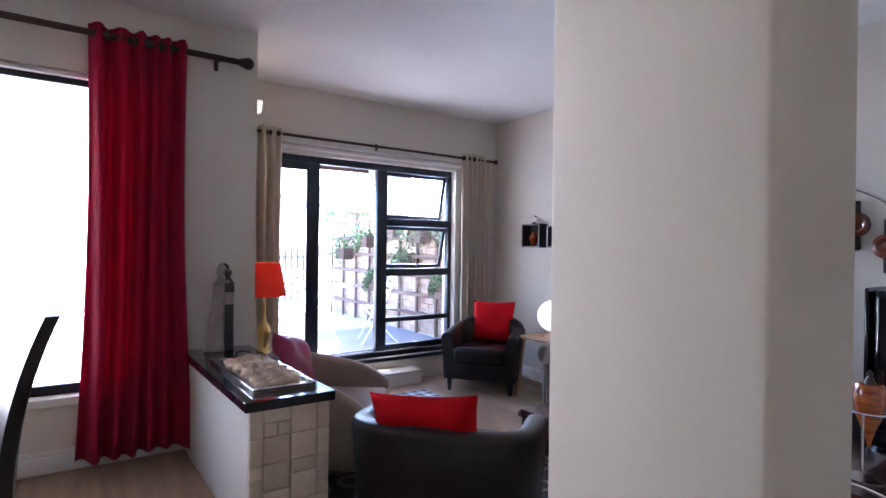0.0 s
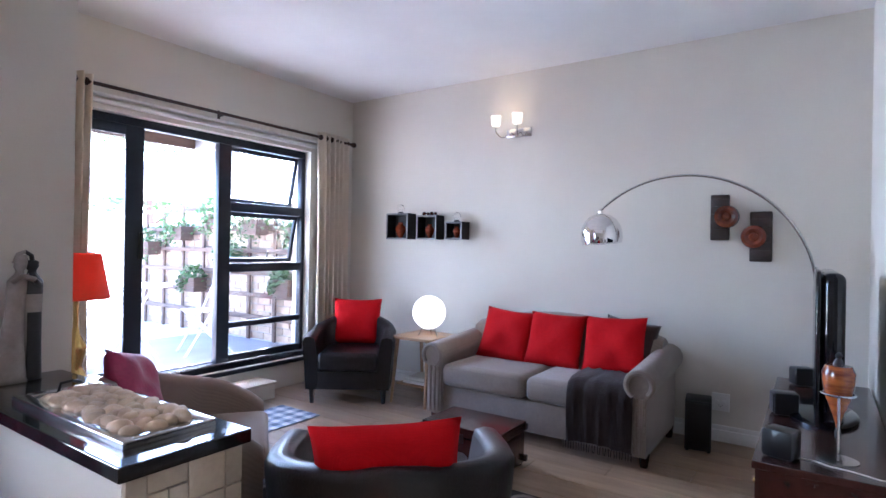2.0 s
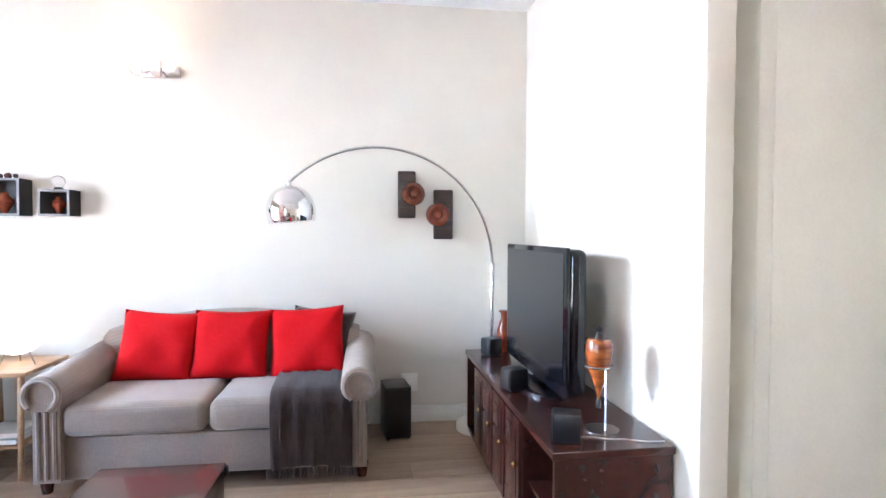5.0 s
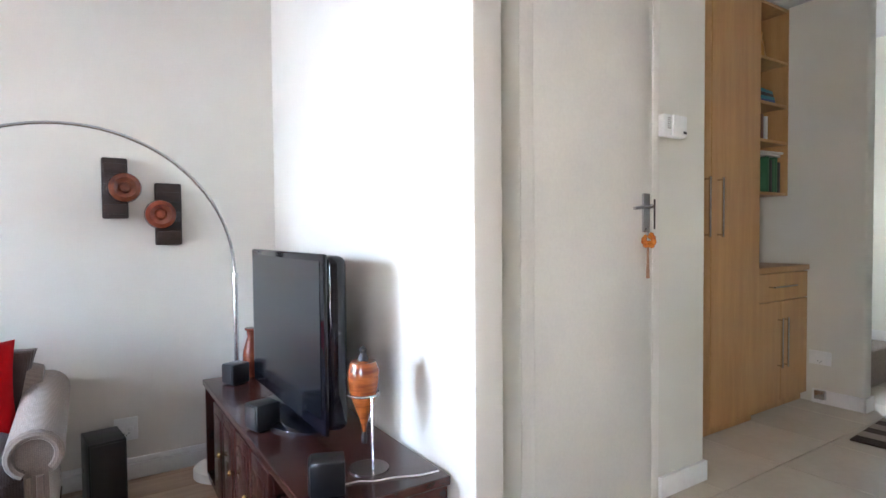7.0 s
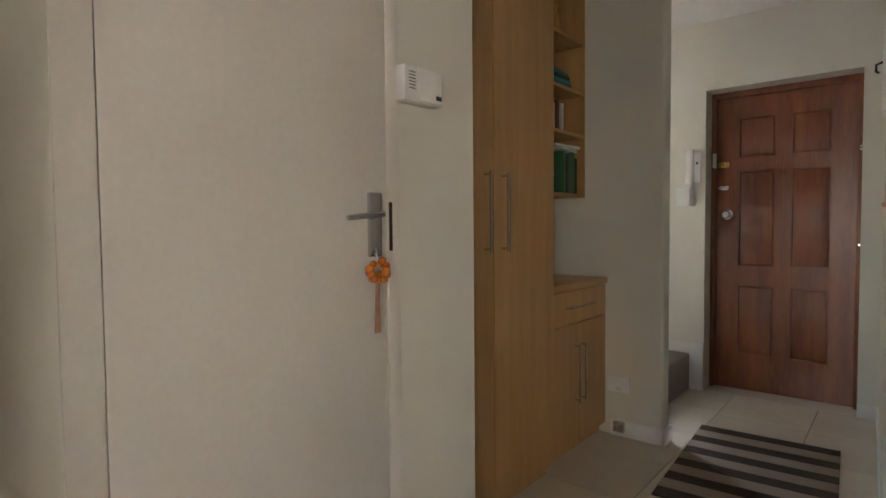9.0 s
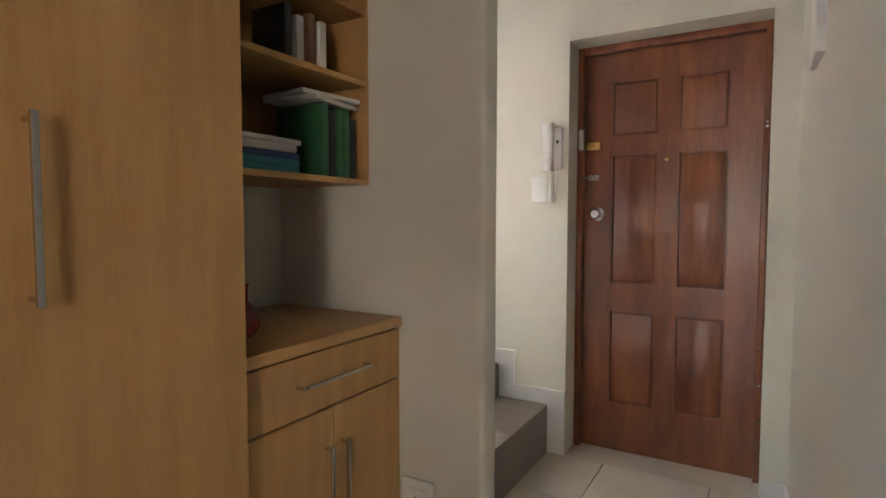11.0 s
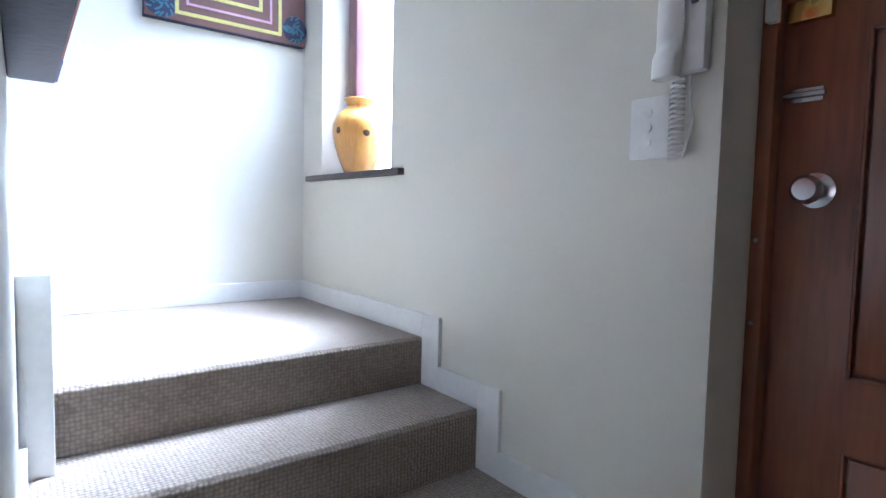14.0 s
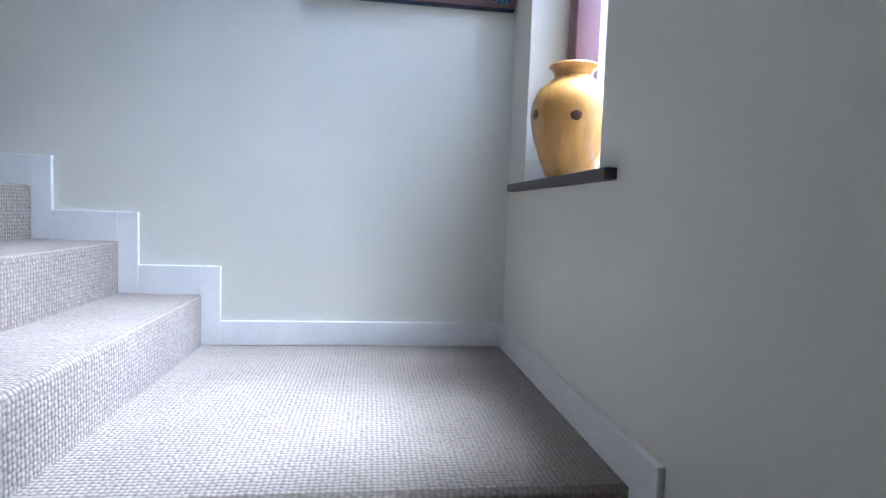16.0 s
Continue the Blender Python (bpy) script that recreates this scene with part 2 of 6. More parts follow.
def thing(name, label, category, m=None, group="", kind="", at=None):
    """A thing's Empty: m for parts made round its own base, at for parts made in the place itself."""
    ob = new(name)
    ob.empty_display_size = 0.1
    if m is not None:
        ob.matrix_world = m
    if at is not None:
        ob.matrix_world = pose(*at)
        INVERSE[ob.name] = pose(*at).inverted()
    return tagged(ob, label, category, group, kind)


def bx(bm, x0, x1, y0, y1, z0, z1, bev=0.0, seg=2, m=None):
    g = bmesh.ops.create_cube(bm, size=1.0)
    vs = g["verts"]
    for v in vs:
        v.co = Vector(((x0 + x1) / 2 + v.co.x * (x1 - x0), (y0 + y1) / 2 + v.co.y * (y1 - y0), (z0 + z1) / 2 + v.co.z * (z1 - z0)))
    if m is not None:
        for v in vs:
            v.co = m @ v.co
    if bev:
        es = list({e for v in vs for e in v.link_edges})
        bmesh.ops.bevel(bm, geom=es, offset=bev, segments=seg, profile=0.5, affect="EDGES")
    return bm


def box(*a, **k):
    return bx(bmesh.new(), *a, **k)


def cyl(bm, p0, p1, r0, r1=None, seg=16):
    r1 = r0 if r1 is None else r1
    p0, p1 = Vector(p0), Vector(p1)
    d = p1 - p0
    q = d.to_track_quat("Z", "Y").to_matrix()
    a = [bm.verts.new(p0 + q @ Vector((r0 * math.cos(t), r0 * math.sin(t), 0))) for t in [2 * math.pi * i / seg for i in range(seg)]]
    b = [bm.verts.new(p1 + q @ Vector((r1 * math.cos(t), r1 * math.sin(t), 0))) for t in [2 * math.pi * i / seg for i in range(seg)]]
    for i in range(seg):
        bm.faces.new((a[i], a[(i + 1) % seg], b[(i + 1) % seg], b[i]))
    bm.faces.new(a[::-1]), bm.faces.new(b)
    return bm


def lathe(bm, prof, c=(0, 0, 0), seg=28, sx=1.0, sy=1.0):
    rings = []
    for r, z in prof:
        rings.append([bm.verts.new((c[0] + sx * r * math.cos(2 * math.pi * i / seg), c[1] + sy * r * math.sin(2 * math.pi * i / seg), c[2] + z)) for i in range(seg)])
    for a, b in zip(rings, rings[1:]):
        for i in range(seg):
            bm.faces.new((a[i], a[(i + 1) % seg], b[(i + 1) % seg], b[i]))
    if prof[0][0] > 0:
        bm.faces.new(rings[0][::-1])
    if prof[-1][0] > 0:
        bm.faces.new(rings[-1])
    bmesh.ops.remove_doubles(bm, verts=bm.verts, dist=1e-5)
    return bm


def tube(bm, pts, r, seg=10, taper=None):
    pts = [Vector(p) for p in pts]
    rings = []
    for i, p in enumerate(pts):
        d = (pts[min(i + 1, len(pts) - 1)] - pts[max(i - 1, 0)]).normalized()
        q = d.to_track_quat("Z", "Y").to_matrix()
        rr = r if taper is None else r + (taper - r) * i / (len(pts) - 1)
        rings.append([bm.verts.new(p + q @ Vector((rr * math.cos(2 * math.pi * k / seg), rr * math.sin(2 * math.pi * k / seg), 0))) for k in range(seg)])
    for a, b in zip(rings, rings[1:]):
        s = min(range(seg), key=lambda k: sum((a[i].co - b[(i + k) % seg].co).length for i in range(0, seg, 3)))
        for i in range(seg):
            bm.faces.new((a[i], a[(i + 1) % seg], b[(i + 1 + s) % seg], b[(i + s) % seg]))
    bm.faces.new(rings[0][::-1]), bm.faces.new(rings[-1])
    return bm


def wall(bm, x0, x1, y0, y1, z0, z1, holes=(), along="x"):
    """A wall as one mesh, cut by rectangular openings (a0, a1, z0, z1) along its length."""
    a0, a1 = (x0, x1) if along == "x" else (y0, y1)
    cuts = sorted({a0, a1, *[h[0] for h in holes], *[h[1] for h in holes]})
    for p, q in zip(cuts, cuts[1:]):
        spans = [(z0, z1)]
        for h in holes:
            if h[0] < (p + q) / 2 < h[1]:
                spans = [s for lo, hi in spans for s in ((lo, min(hi, h[2])), (max(lo, h[3]), hi)) if s[1] - s[0] > 1e-4]
        for lo, hi in spans:
            if along == "x": bx(bm, p, q, y0, y1, lo, hi)
            else: bx(bm, x0, x1, p, q, lo, hi)
    bmesh.ops.remove_doubles(bm, verts=bm.verts, dist=1e-5)
    return bm


def pillow(bm, w, h, t, m, seed=0, n=14):
    """A stuffed square cushion with pointed corners, in the plane x-z, facing -y."""
    rnd = random.Random(seed)
    ph = [rnd.uniform(0, 6) for _ in range(4)]
    sides = []
    for s in (-1, 1):
        grid = []
        for i in range(n + 1):
            row = []
            for j in range(n + 1):
                u, v = 2 * i / n - 1, 2 * j / n - 1
                pull = 1 - 0.07 * (1 - u * u) * abs(v) ** 3
                pullx = 1 - 0.07 * (1 - v * v) * abs(u) ** 3
                d = max(0, (1 - u ** 4) * (1 - v ** 4)) ** 0.55
                wr = 0.012 * math.sin(5 * u + ph[0]) * math.sin(4 * v + ph[1]) * d
                row.append(bm.verts.new(m @ Vector((u * w / 2 * pullx, s * (t / 2 * d + wr), v * h / 2 * pull))))
            grid.append(row)
        sides.append(grid)
        for i in range(n):
            for j in range(n):
                bm.faces.new((grid[i][j], grid[i + 1][j], grid[i + 1][j + 1], grid[i][j + 1]))
    bmesh.ops.remove_doubles(bm, verts=bm.verts, dist=2e-4)
    return bm


def drape(bm, x0, x1, y, z0, z1, folds, depth, flare=0.15, seed=1, n=160, rows=24):
    """A hanging curtain: vertical folds that wander and deepen towards the hem."""
    rnd = random.Random(seed)
    amp = [rnd.uniform(0.35, 1.45) for _ in range(folds + 2)]
    off = [rnd.uniform(-0.3, 0.3) for _ in range(folds + 2)]
    layers = []
    for back in (0, 1):
        g = []
        for k in range(rows + 1):
            f = k / rows
            z = z1 + (z0 - z1) * f
            row = []
            for i in range(n + 1):
                u = i / n
                q = u * folds
                a = amp[int(q)] * (1 - q % 1) + amp[int(q) + 1] * (q % 1)
                o = off[int(q)] * (1 - q % 1) + off[int(q) + 1] * (q % 1)
                w = math.sin(2 * math.pi * q + 2.2 * o + 1.3 * math.sin(1.6 * f + 1.1 * q + seed) + 0.5 * math.sin(0.9 * q + seed))
                w = math.copysign(abs(w) ** 0.8, w)
                xx = x0 + (x1 - x0) * (0.5 + (u - 0.5) * (1 + flare * f * f - 0.06 * math.sin(math.pi * f)))
                row.append(bm.verts.new((xx, y + depth * a * w * (0.75 + 0.35 * f) + 0.004 * back, z + 0.006 * math.sin(9 * u + seed) * f)))
            g.append(row)
        layers.append(g)
        for k in range(rows):
            for i in range(n):
                bm.faces.new((g[k][i], g[k][i + 1], g[k + 1][i + 1], g[k + 1][i]))
    for i in range(n):
        bm.faces.new((layers[0][0][i], layers[0][0][i + 1], layers[1][0][i + 1], layers[1][0][i]))
        bm.faces.new((layers[0][-1][i], layers[0][-1][i + 1], layers[1][-1][i + 1], layers[1][-1][i]))
    return bm


# ---- the setting ----
LX, WY, TY, CZ, LF = 4.438, 4.327, 0.245, 2.52, -0.138
NY, NX = 3.12, 1.49          # dining wall's face and its corner
SY, SX = -3.858, 4.66        # wall of front door and stairs, end wall of stairs

SLIDE = (2.02, 3.90, 0.10, 1.95)
setting("wall_north", wall(bmesh.new(), NX - 0.22, LX + 0.2, WY, WY + 0.22, LF - 0.1, CZ + 0.1, [SLIDE]), WALL, "warm grey painted wall round the sliding door", "wall")
setting("wall_east", box(LX, LX + 0.2, TY - 0.1, WY, LF - 0.1, CZ + 0.1), WALL, "plain warm grey painted wall behind the sofa", "wall")
setting("wall_tv", box(2.50, LX, TY - 0.1, TY, LF - 0.1, CZ + 0.1, bev=0.006), WALL, "pale painted partition wall behind the television", "wall")
setting("wall_alcove", box(NX - 0.22, NX, NY + 0.22, WY, LF - 0.1, CZ + 0.1), WALL, "warm grey painted side wall of the living room", "wall")
DWIN = (-1.10, 0.95, 0.37, 2.03)
setting("wall_dining", wall(bmesh.new(), -2.6, NX, NY, NY + 0.22, -0.1, CZ + 0.1, [DWIN]), WALL, "warm grey painted wall with the dining window", "wall")
setting("wall_west", box(-2.8, -2.6, -4.2, NY + 0.22, -0.1, CZ + 0.1), WALL, "plain painted wall closing the dining room", "wall")
setting("wall_dining_south", box(-2.6, 1.60, -2.2, -2.0, -0.1, CZ + 0.1), WALL, "plain painted wall closing the dining room", "wall")
setting("pillar", box(1.147, 1.392, 0.024, 0.37, LF - 0.1, CZ + 0.1, bev=0.012, seg=3), WALL, "square painted pillar between dining room and living room", "pillar")
HDOOR = (-0.79, -0.06, 0.0, 2.06)
setting("wall_hall", wall(bmesh.new(), 2.662, 2.76, -1.10, TY - 0.1, -0.1, CZ + 0.1, [HDOOR], along="y"), HALLWALL, "short greenish grey hall wall beside the white door", "wall")
setting("wall_hall_return", box(2.76, 3.62, -1.10, -1.00, -0.1, CZ + 0.1), HALLWALL, "painted return wall beside the cupboard", "wall")
setting("wall_cupboard_back", box(3.50, 3.62, -2.716, -1.10, -0.1, 4.6), HALLWALL, "painted wall behind the hall cupboards", "wall")
PY0 = -2.802                 # stair face of the pier wall
setting("wall_stair_left", box(2.637, 3.615, PY0, -2.70, -0.1, CZ + 2.1, bev=0.018, seg=4), HALLWALL, "painted pier wall between cupboards and stairs", "wall")
FDOOR = (1.887, 2.742, 0.0, 2.06)
SWIN = (3.90, 4.465, 1.31, 3.3)
setting("wall_south", wall(bmesh.new(), 1.5, SX + 0.2, SY - 0.25, SY, -0.1, 4.6, [FDOOR, SWIN]), HALLWALL, "pale painted wall with the front door and the stair window", "wall")
setting("wall_stair_end", box(SX, SX + 0.2, SY, 0.0, -0.1, 4.6), HALLWALL, "pale painted end wall of the stairs", "wall")
bm = bmesh.new()
bx(bm, 1.50, 1.76, SY, -1.80, -0.1, CZ + 0.1)
for v in bm.verts:
    if v.co.x > 1.6: v.co.x = 1.785 - 0.080 * (v.co.y - SY) / (-1.80 - SY)
setting("wall_hall_west", bm, HALLWALL, "pale painted hall wall opposite the cupboards", "wall")
setting("wall_hall_west_end", box(1.48, 1.70, -1.0, -0.86, -0.1, CZ + 0.1), HALLWALL, "end of the painted hall wall", "wall")
setting("wall_hall_west_head", box(1.48, 1.70, -1.80, -1.0, 2.06, CZ + 0.1), HALLWALL, "painted wall over the side door", "wall")
setting("ceiling_living", box(NX, LX, TY, WY, CZ, CZ + 0.2), CEIL, "smooth white painted ceiling", "ceiling")
setting("ceiling_dining", box(-2.6, NX, TY, NY, CZ - 0.09, CZ + 0.2), CEIL, "lower white painted dining ceiling", "ceiling")
setting("ceiling_hall", wall(bmesh.new(), -2.6, 3.50, SY, TY, CZ, CZ + 0.2), CEIL, "white painted hall ceiling", "ceiling")
setting("ceiling_stair", box(3.5, SX, SY, 0.0, 4.4, 4.6), CEIL, "white painted ceiling high over the stairs", "ceiling")
setting("wall_stair_north", box(3.615, SX, -0.2, 0.0, -0.1, 4.6), HALLWALL, "painted wall closing the upper stairs", "wall")
setting("wall_stair_inner", box(3.5, 3.62, -2.716, 0.0, CZ, 4.6), HALLWALL, "painted inner wall of the upper stairs", "wall")
setting("floor_living", box(1.15, LX, TY, WY, LF - 0.1, LF - 0.012), GROUT, "underlay of the living room floor", "floor")
setting("floor_dining", box(-2.6, 1.30, TY, NY, -0.25, -0.012), WOODFLOOR, "brown wooden floor of the dining room", "floor")
setting("floor_hall", box(-2.6, 3.5, SY - 0.25, TY, -0.2, -0.008), GROUT, "grout bed of the hall floor", "floor")


# ---- sliding door, its curtains ----
x0, x1, z0, z1 = SLIDE
yf = WY + 0.10
sd = thing("sliding_door", "dark aluminium sliding door and window, slid open", "sliding door", kind="structure", at=(2.96, yf, z0))


def bar(parent, name, a0, a1, b0, b1, y0=yf - 0.03, y1=yf + 0.03, material=ALU, label=""):
    return part(name, box(a0, a1, y0, y1, b0, b1, bev=0.004), material, parent, label)


bar(sd, "head", x0, x1, z1 - 0.06, z1)
bar(sd, "threshold", x0, x1, z0 - 0.005, z0 + 0.045, yf - 0.07, yf + 0.07)
bar(sd, "jamb", x0, x0 + 0.04, z0 + 0.045, z1 - 0.06)
bar(sd, "jamb", x1 - 0.04, x1, z0 + 0.045, z1 - 0.06)
for n, y in enumerate((yf - 0.065, yf - 0.05, yf + 0.05)):
    bar(sd, "track", x0, x1, z0 + 0.045, z0 + 0.055, y, y + 0.006, STEEL)
# fixed leaf with two open top-hung panes
fx0, fx1 = 3.02, x1 - 0.04
bar(sd, "stile", fx0, fx0 + 0.11, z0 + 0.045, z1 - 0.06)
for zz, h in ((1.36, 0.075), (0.87, 0.07), (0.42, 0.045), (z0 + 0.045, 0.06)):
    bar(sd, "transom", fx0 + 0.11, fx1, zz, zz + h)
for a, b in ((0.465, 0.87), (0.205, 0.42)):
    p = part("pane", box(fx0 + 0.11, fx1, yf - 0.003, yf + 0.003, a, b), GLASS, sd)
    p.visible_shadow = False
for a, b in ((1.435, z1 - 0.06), (0.94, 1.36)):
    hinge = Matrix.Translation((0, yf + 0.03, b)) @ Matrix.Rotation(radians(12), 4, "X") @ Matrix.Translation((0, -yf - 0.03, -b))
    sash = bmesh.new()
    for q in ((fx0 + 0.10, fx0 + 0.14, a, b), (fx1 - 0.03, fx1, a, b), (fx0 + 0.14, fx1 - 0.03, b - 0.035, b), (fx0 + 0.14, fx1 - 0.03, a, a + 0.035)):
        bx(sash, q[0], q[1], yf + 0.015, yf + 0.045, q[2], q[3], bev=0.003, m=hinge)
    so = part("sash", sash, ALU, sd)
    p = part("pane", box(fx0 + 0.14, fx1 - 0.03, yf + 0.027, yf + 0.033, a + 0.035, b - 0.035, m=hinge), GLASS, so)
    p.visible_shadow = False
    hd = bmesh.new()
    tube(hd, [(3.47, yf - 0.02, a + 0.03), (3.47, yf - 0.05, a + 0.04), (3.47, yf - 0.055, a + 0.10)], 0.006)
    part("window_stay", hd, ALU, so)
# sliding leaf pushed to the far end
bar(sd, "sliding_stile", 2.305, 2.425, z0 + 0.055, z1 - 0.06, yf - 0.055, yf - 0.032)
bar(sd, "sliding_rail", x0 + 0.04, 2.305, z0 + 0.055, z0 + 0.13, yf - 0.055, yf - 0.032)
bar(sd, "sliding_rail", x0 + 0.04, 2.305, z1 - 0.13, z1 - 0.06, yf - 0.055, yf - 0.032)
bar(sd, "pull_handle", 2.395, 2.42, 0.98, 1.16, yf - 0.075, yf - 0.055, BLACKPLASTIC)
p = part("pane", box(x0 + 0.04, 2.305, yf - 0.046, yf - 0.042, z0 + 0.13, z1 - 0.13), GLASS, sd)
p.visible_shadow = False
part("sill", box(x0 - 0.02, x1 + 0.02, WY - 0.015, WY + 0.03, z0 - 0.04, z0 - 0.004, bev=0.005), ALU, sd)


def rod(name, xa, xb, y, z, wall_y, label, r=0.012, brackets=()):
    t = thing(name, label, "curtain rod", at=((xa + xb) / 2, y, z))
    part("pole", cyl(bmesh.new(), (xa, y, z), (xb, y, z), r), BRONZE, t)
    for x, s in ((xa, -1), (xb, 1)):
        bm = bmesh.new()
        bmesh.ops.create_uvsphere(bm, u_segments=14, v_segments=10, radius=r * 2.1, matrix=pose(x + s * r * 2.2, y, z))
        cyl(bm, (x - s * 0.005, y, z), (x + s * r, y, z), r * 1.5)
        part("finial", bm, BRONZE, t)
    for x in brackets:
        bm = bmesh.new()
        cyl(bm, (x, y, z), (x, wall_y, z - 0.005), r * 0.6)
        bx(bm, x - 0.012, x + 0.012, wall_y - 0.006, wall_y, z - 0.05, z + 0.04, bev=0.002)
        part("bracket", bm, BRONZE, t)
    return t


rod("curtain_rod", 1.62, 4.34, WY - 0.09, 2.08, WY, "thin dark bronze curtain rod over sliding door", brackets=(1.95, 2.96, 4.1))
tr = thing("curtain_track", "white double curtain track over sliding door", "curtain track", at=(2.96, WY, 2.0))
part("rail", box(1.95, 3.95, WY - 0.03, WY, 1.985, 2.01, bev=0.003), TRIM, tr)
part("rail", box(1.95, 3.95, WY - 0.05, WY, 2.03, 2.045, bev=0.003), TRIM, tr)


def curtain(name, x0, x1, y, z0, z1, folds, depth, material, label, seed, rings, r=0.024, flare=0.12):
    t = thing(name, label, "curtain", at=((x0 + x1) / 2, y, z0))
    part("cloth", drape(bmesh.new(), x0, x1, y, z0, z1 + 0.05, folds, depth, seed=seed, flare=flare), material, t, smooth=180)
    for i in range(rings):
        x = x0 + (x1 - x0) * (i + 0.5) / rings
        bm = bmesh.new()
        cyl(bm, (x - 0.004, y, z1), (x + 0.004, y, z1), r, seg=18)
        part("eyelet", bm, BRONZE, t)
    return t


curtain("curtain", 3.90, 4.31, WY - 0.09, LF + 0.03, 2.08, 6, 0.045, CREAMCLOTH, "cream cloth eyelet curtain drawn beside the sliding door", 3, 6, flare=0.02)
curtain("curtain", 1.64, 2.03, WY - 0.09, LF + 0.03, 2.08, 6, 0.045, CREAMCLOTH, "cream cloth eyelet curtain by the alcove corner", 5, 6, flare=0.02)

# ---- dining window ----
rod("curtain_rod", -1.3, 1.37, NY - 0.09, 2.213, NY, "dark bronze curtain rod over dining window", r=0.017, brackets=(1.25, -0.2, -1.2))
curtain("curtain", 0.62, 1.09, NY - 0.09, 0.045, 2.213, 6, 0.05, REDCLOTH, "deep crimson eyelet curtain, gathered at the dining window", 8, 8, r=0.032, flare=0.14)
dw = thing("dining_window", "large dark framed window of the dining room", "window", kind="structure", at=(-0.07, NY + 0.1, 0.37))
for a in ((-1.10, 0.95, 0.37, 0.42), (-1.10, 0.95, 1.97, 2.03), (-1.10, -1.04, 0.42, 1.97), (0.89, 0.95, 0.42, 1.97)):
    bar(dw, "window_frame", *a, NY + 0.06, NY + 0.12)
p = part("pane", box(-1.04, 0.89, NY + 0.088, NY + 0.092, 0.42, 1.97), GLASS, dw)
p.visible_shadow = False
part("window_sill", box(-1.14, 0.99, NY - 0.03, NY + 0.06, 0.33, 0.372, bev=0.006), TRIM, dw)
part("roller_blind", box(-1.04, 0.89, NY + 0.015, NY + 0.055, 2.0, 2.028, bev=0.01), TRIM, dw)

# ---- fireplace wall with pebble tray ----
fp = thing("fireplace", "low plastered fireplace wall with black granite top", "fireplace", at=(1.3, 2.5, LF))
part("core", box(1.107, 1.437, 1.892, NY, LF, 0.51), WALL, fp, "plastered side")
part("top_slab", box(1.087, 1.457, 1.862, NY + 0.0, 0.511, 0.551, bev=0.004), SLAB, fp, "polished black granite top", smooth=None)
rnd = random.Random(4)
u, rows = 0.055, [(0, 6)]
taken, tiles = set(), []
for j in range(12):
    for i in range(6):
        if (i, j) in taken: continue
        opts = [(w, h) for w, h in ((2, 2), (1, 2), (2, 1), (1, 1), (2, 2), (1, 2), (3, 2)) if i + w <= 6 and j + h <= 12 and not any((i + a, j + b) in taken for a in range(w) for b in range(h))]
        w, h = rnd.choice(opts)
        taken |= {(i + a, j + b) for a in range(w) for b in range(h)}
        tiles.append((i, j, w, h))
for i, j, w, h in tiles:
    d = rnd.uniform(0.0, 0.004)
    part("stone_tile", box(1.107 + i * u + 0.0015, 1.107 + (i + w) * u - 0.0015, 1.878 - d, 1.893, LF + 0.648 - (j + h) * 0.054 + 0.0015, LF + 0.648 - j * 0.054 - 0.0015, bev=0.002, seg=1), STONETILE, fp)
ty = thing("pebble_tray", "shallow steel tray filled with beach pebbles", "tray", at=(1.30, 2.33, 0.552))
bm = bmesh.new()
bx(bm, 1.147, 1.412, 1.97, 2.70, 0.552, 0.562)
for q in ((1.147, 1.187, 1.97, 2.70), (1.372, 1.412, 1.97, 2.70), (1.187, 1.372, 1.97, 2.01), (1.187, 1.372, 2.66, 2.70)):
    bx(bm, *q, 0.562, 0.572, bev=0.002)
part("tray_rim", bm, STEEL, ty)
for k in range(60):
    row, col = k // 4, k % 4
    px, py = 1.204 + 0.05 * col + rnd.uniform(-0.012, 0.012), 2.035 + 0.0385 * row + rnd.uniform(-0.008, 0.008)
    bm = bmesh.new()
    bmesh.ops.create_icosphere(bm, subdivisions=2, radius=1)
    sxx, syy, szz = rnd.uniform(0.022, 0.031), rnd.uniform(0.028, 0.042), rnd.uniform(0.015, 0.021)
    mm = pose(px, py, 0.568 + rnd.uniform(0, 0.014), rnd.uniform(-20, 20), rnd.uniform(-20, 20), rnd.uniform(0, 180))
    for v in bm.verts:
        v.co = mm @ Vector((v.co.x * sxx * (1 + 0.14 * v.co.y), v.co.y * syy, v.co.z * szz * (1 + 0.1 * v.co.x)))
    part("pebble", bm, PEBBLE, ty, smooth=180)
bm = bmesh.new()
tube(bm, [(1.25, 2.62, 0.572), (1.25, 2.60, 0.61), (1.28, 2.59, 0.615), (1.32, 2.62, 0.60)], 0.005)
part("gas_tap", bm, BLACKPLASTIC, ty)
# embracing stone couple, one mesh
bm = bmesh.new()
for sx, hh in ((-0.035, 0.47), (0.035, 0.45)):
    prof = [(0.062 if sx < 0 else 0.036, 0.0), (0.055 if sx < 0 else 0.034, 0.02), (0.042 if sx < 0 else 0.030, 0.14), (0.030, 0.26), (0.034, 0.33), (0.036, 0.38), (0.016, 0.41), (0.014, 0.42), (0.022, 0.435), (0.024, 0.455), (0.014, hh + 0.01), (0.0, hh + 0.013)]
    lathe(bm, prof, (1.275 + sx, 3.02, 0.552), seg=18, sy=0.8)
for v in bm.verts:
    f = (v.co.z - 0.552) / 0.47
    v.co.x += (0.022 if v.co.x < 1.275 else -0.016) * f * f + 0.012 * f
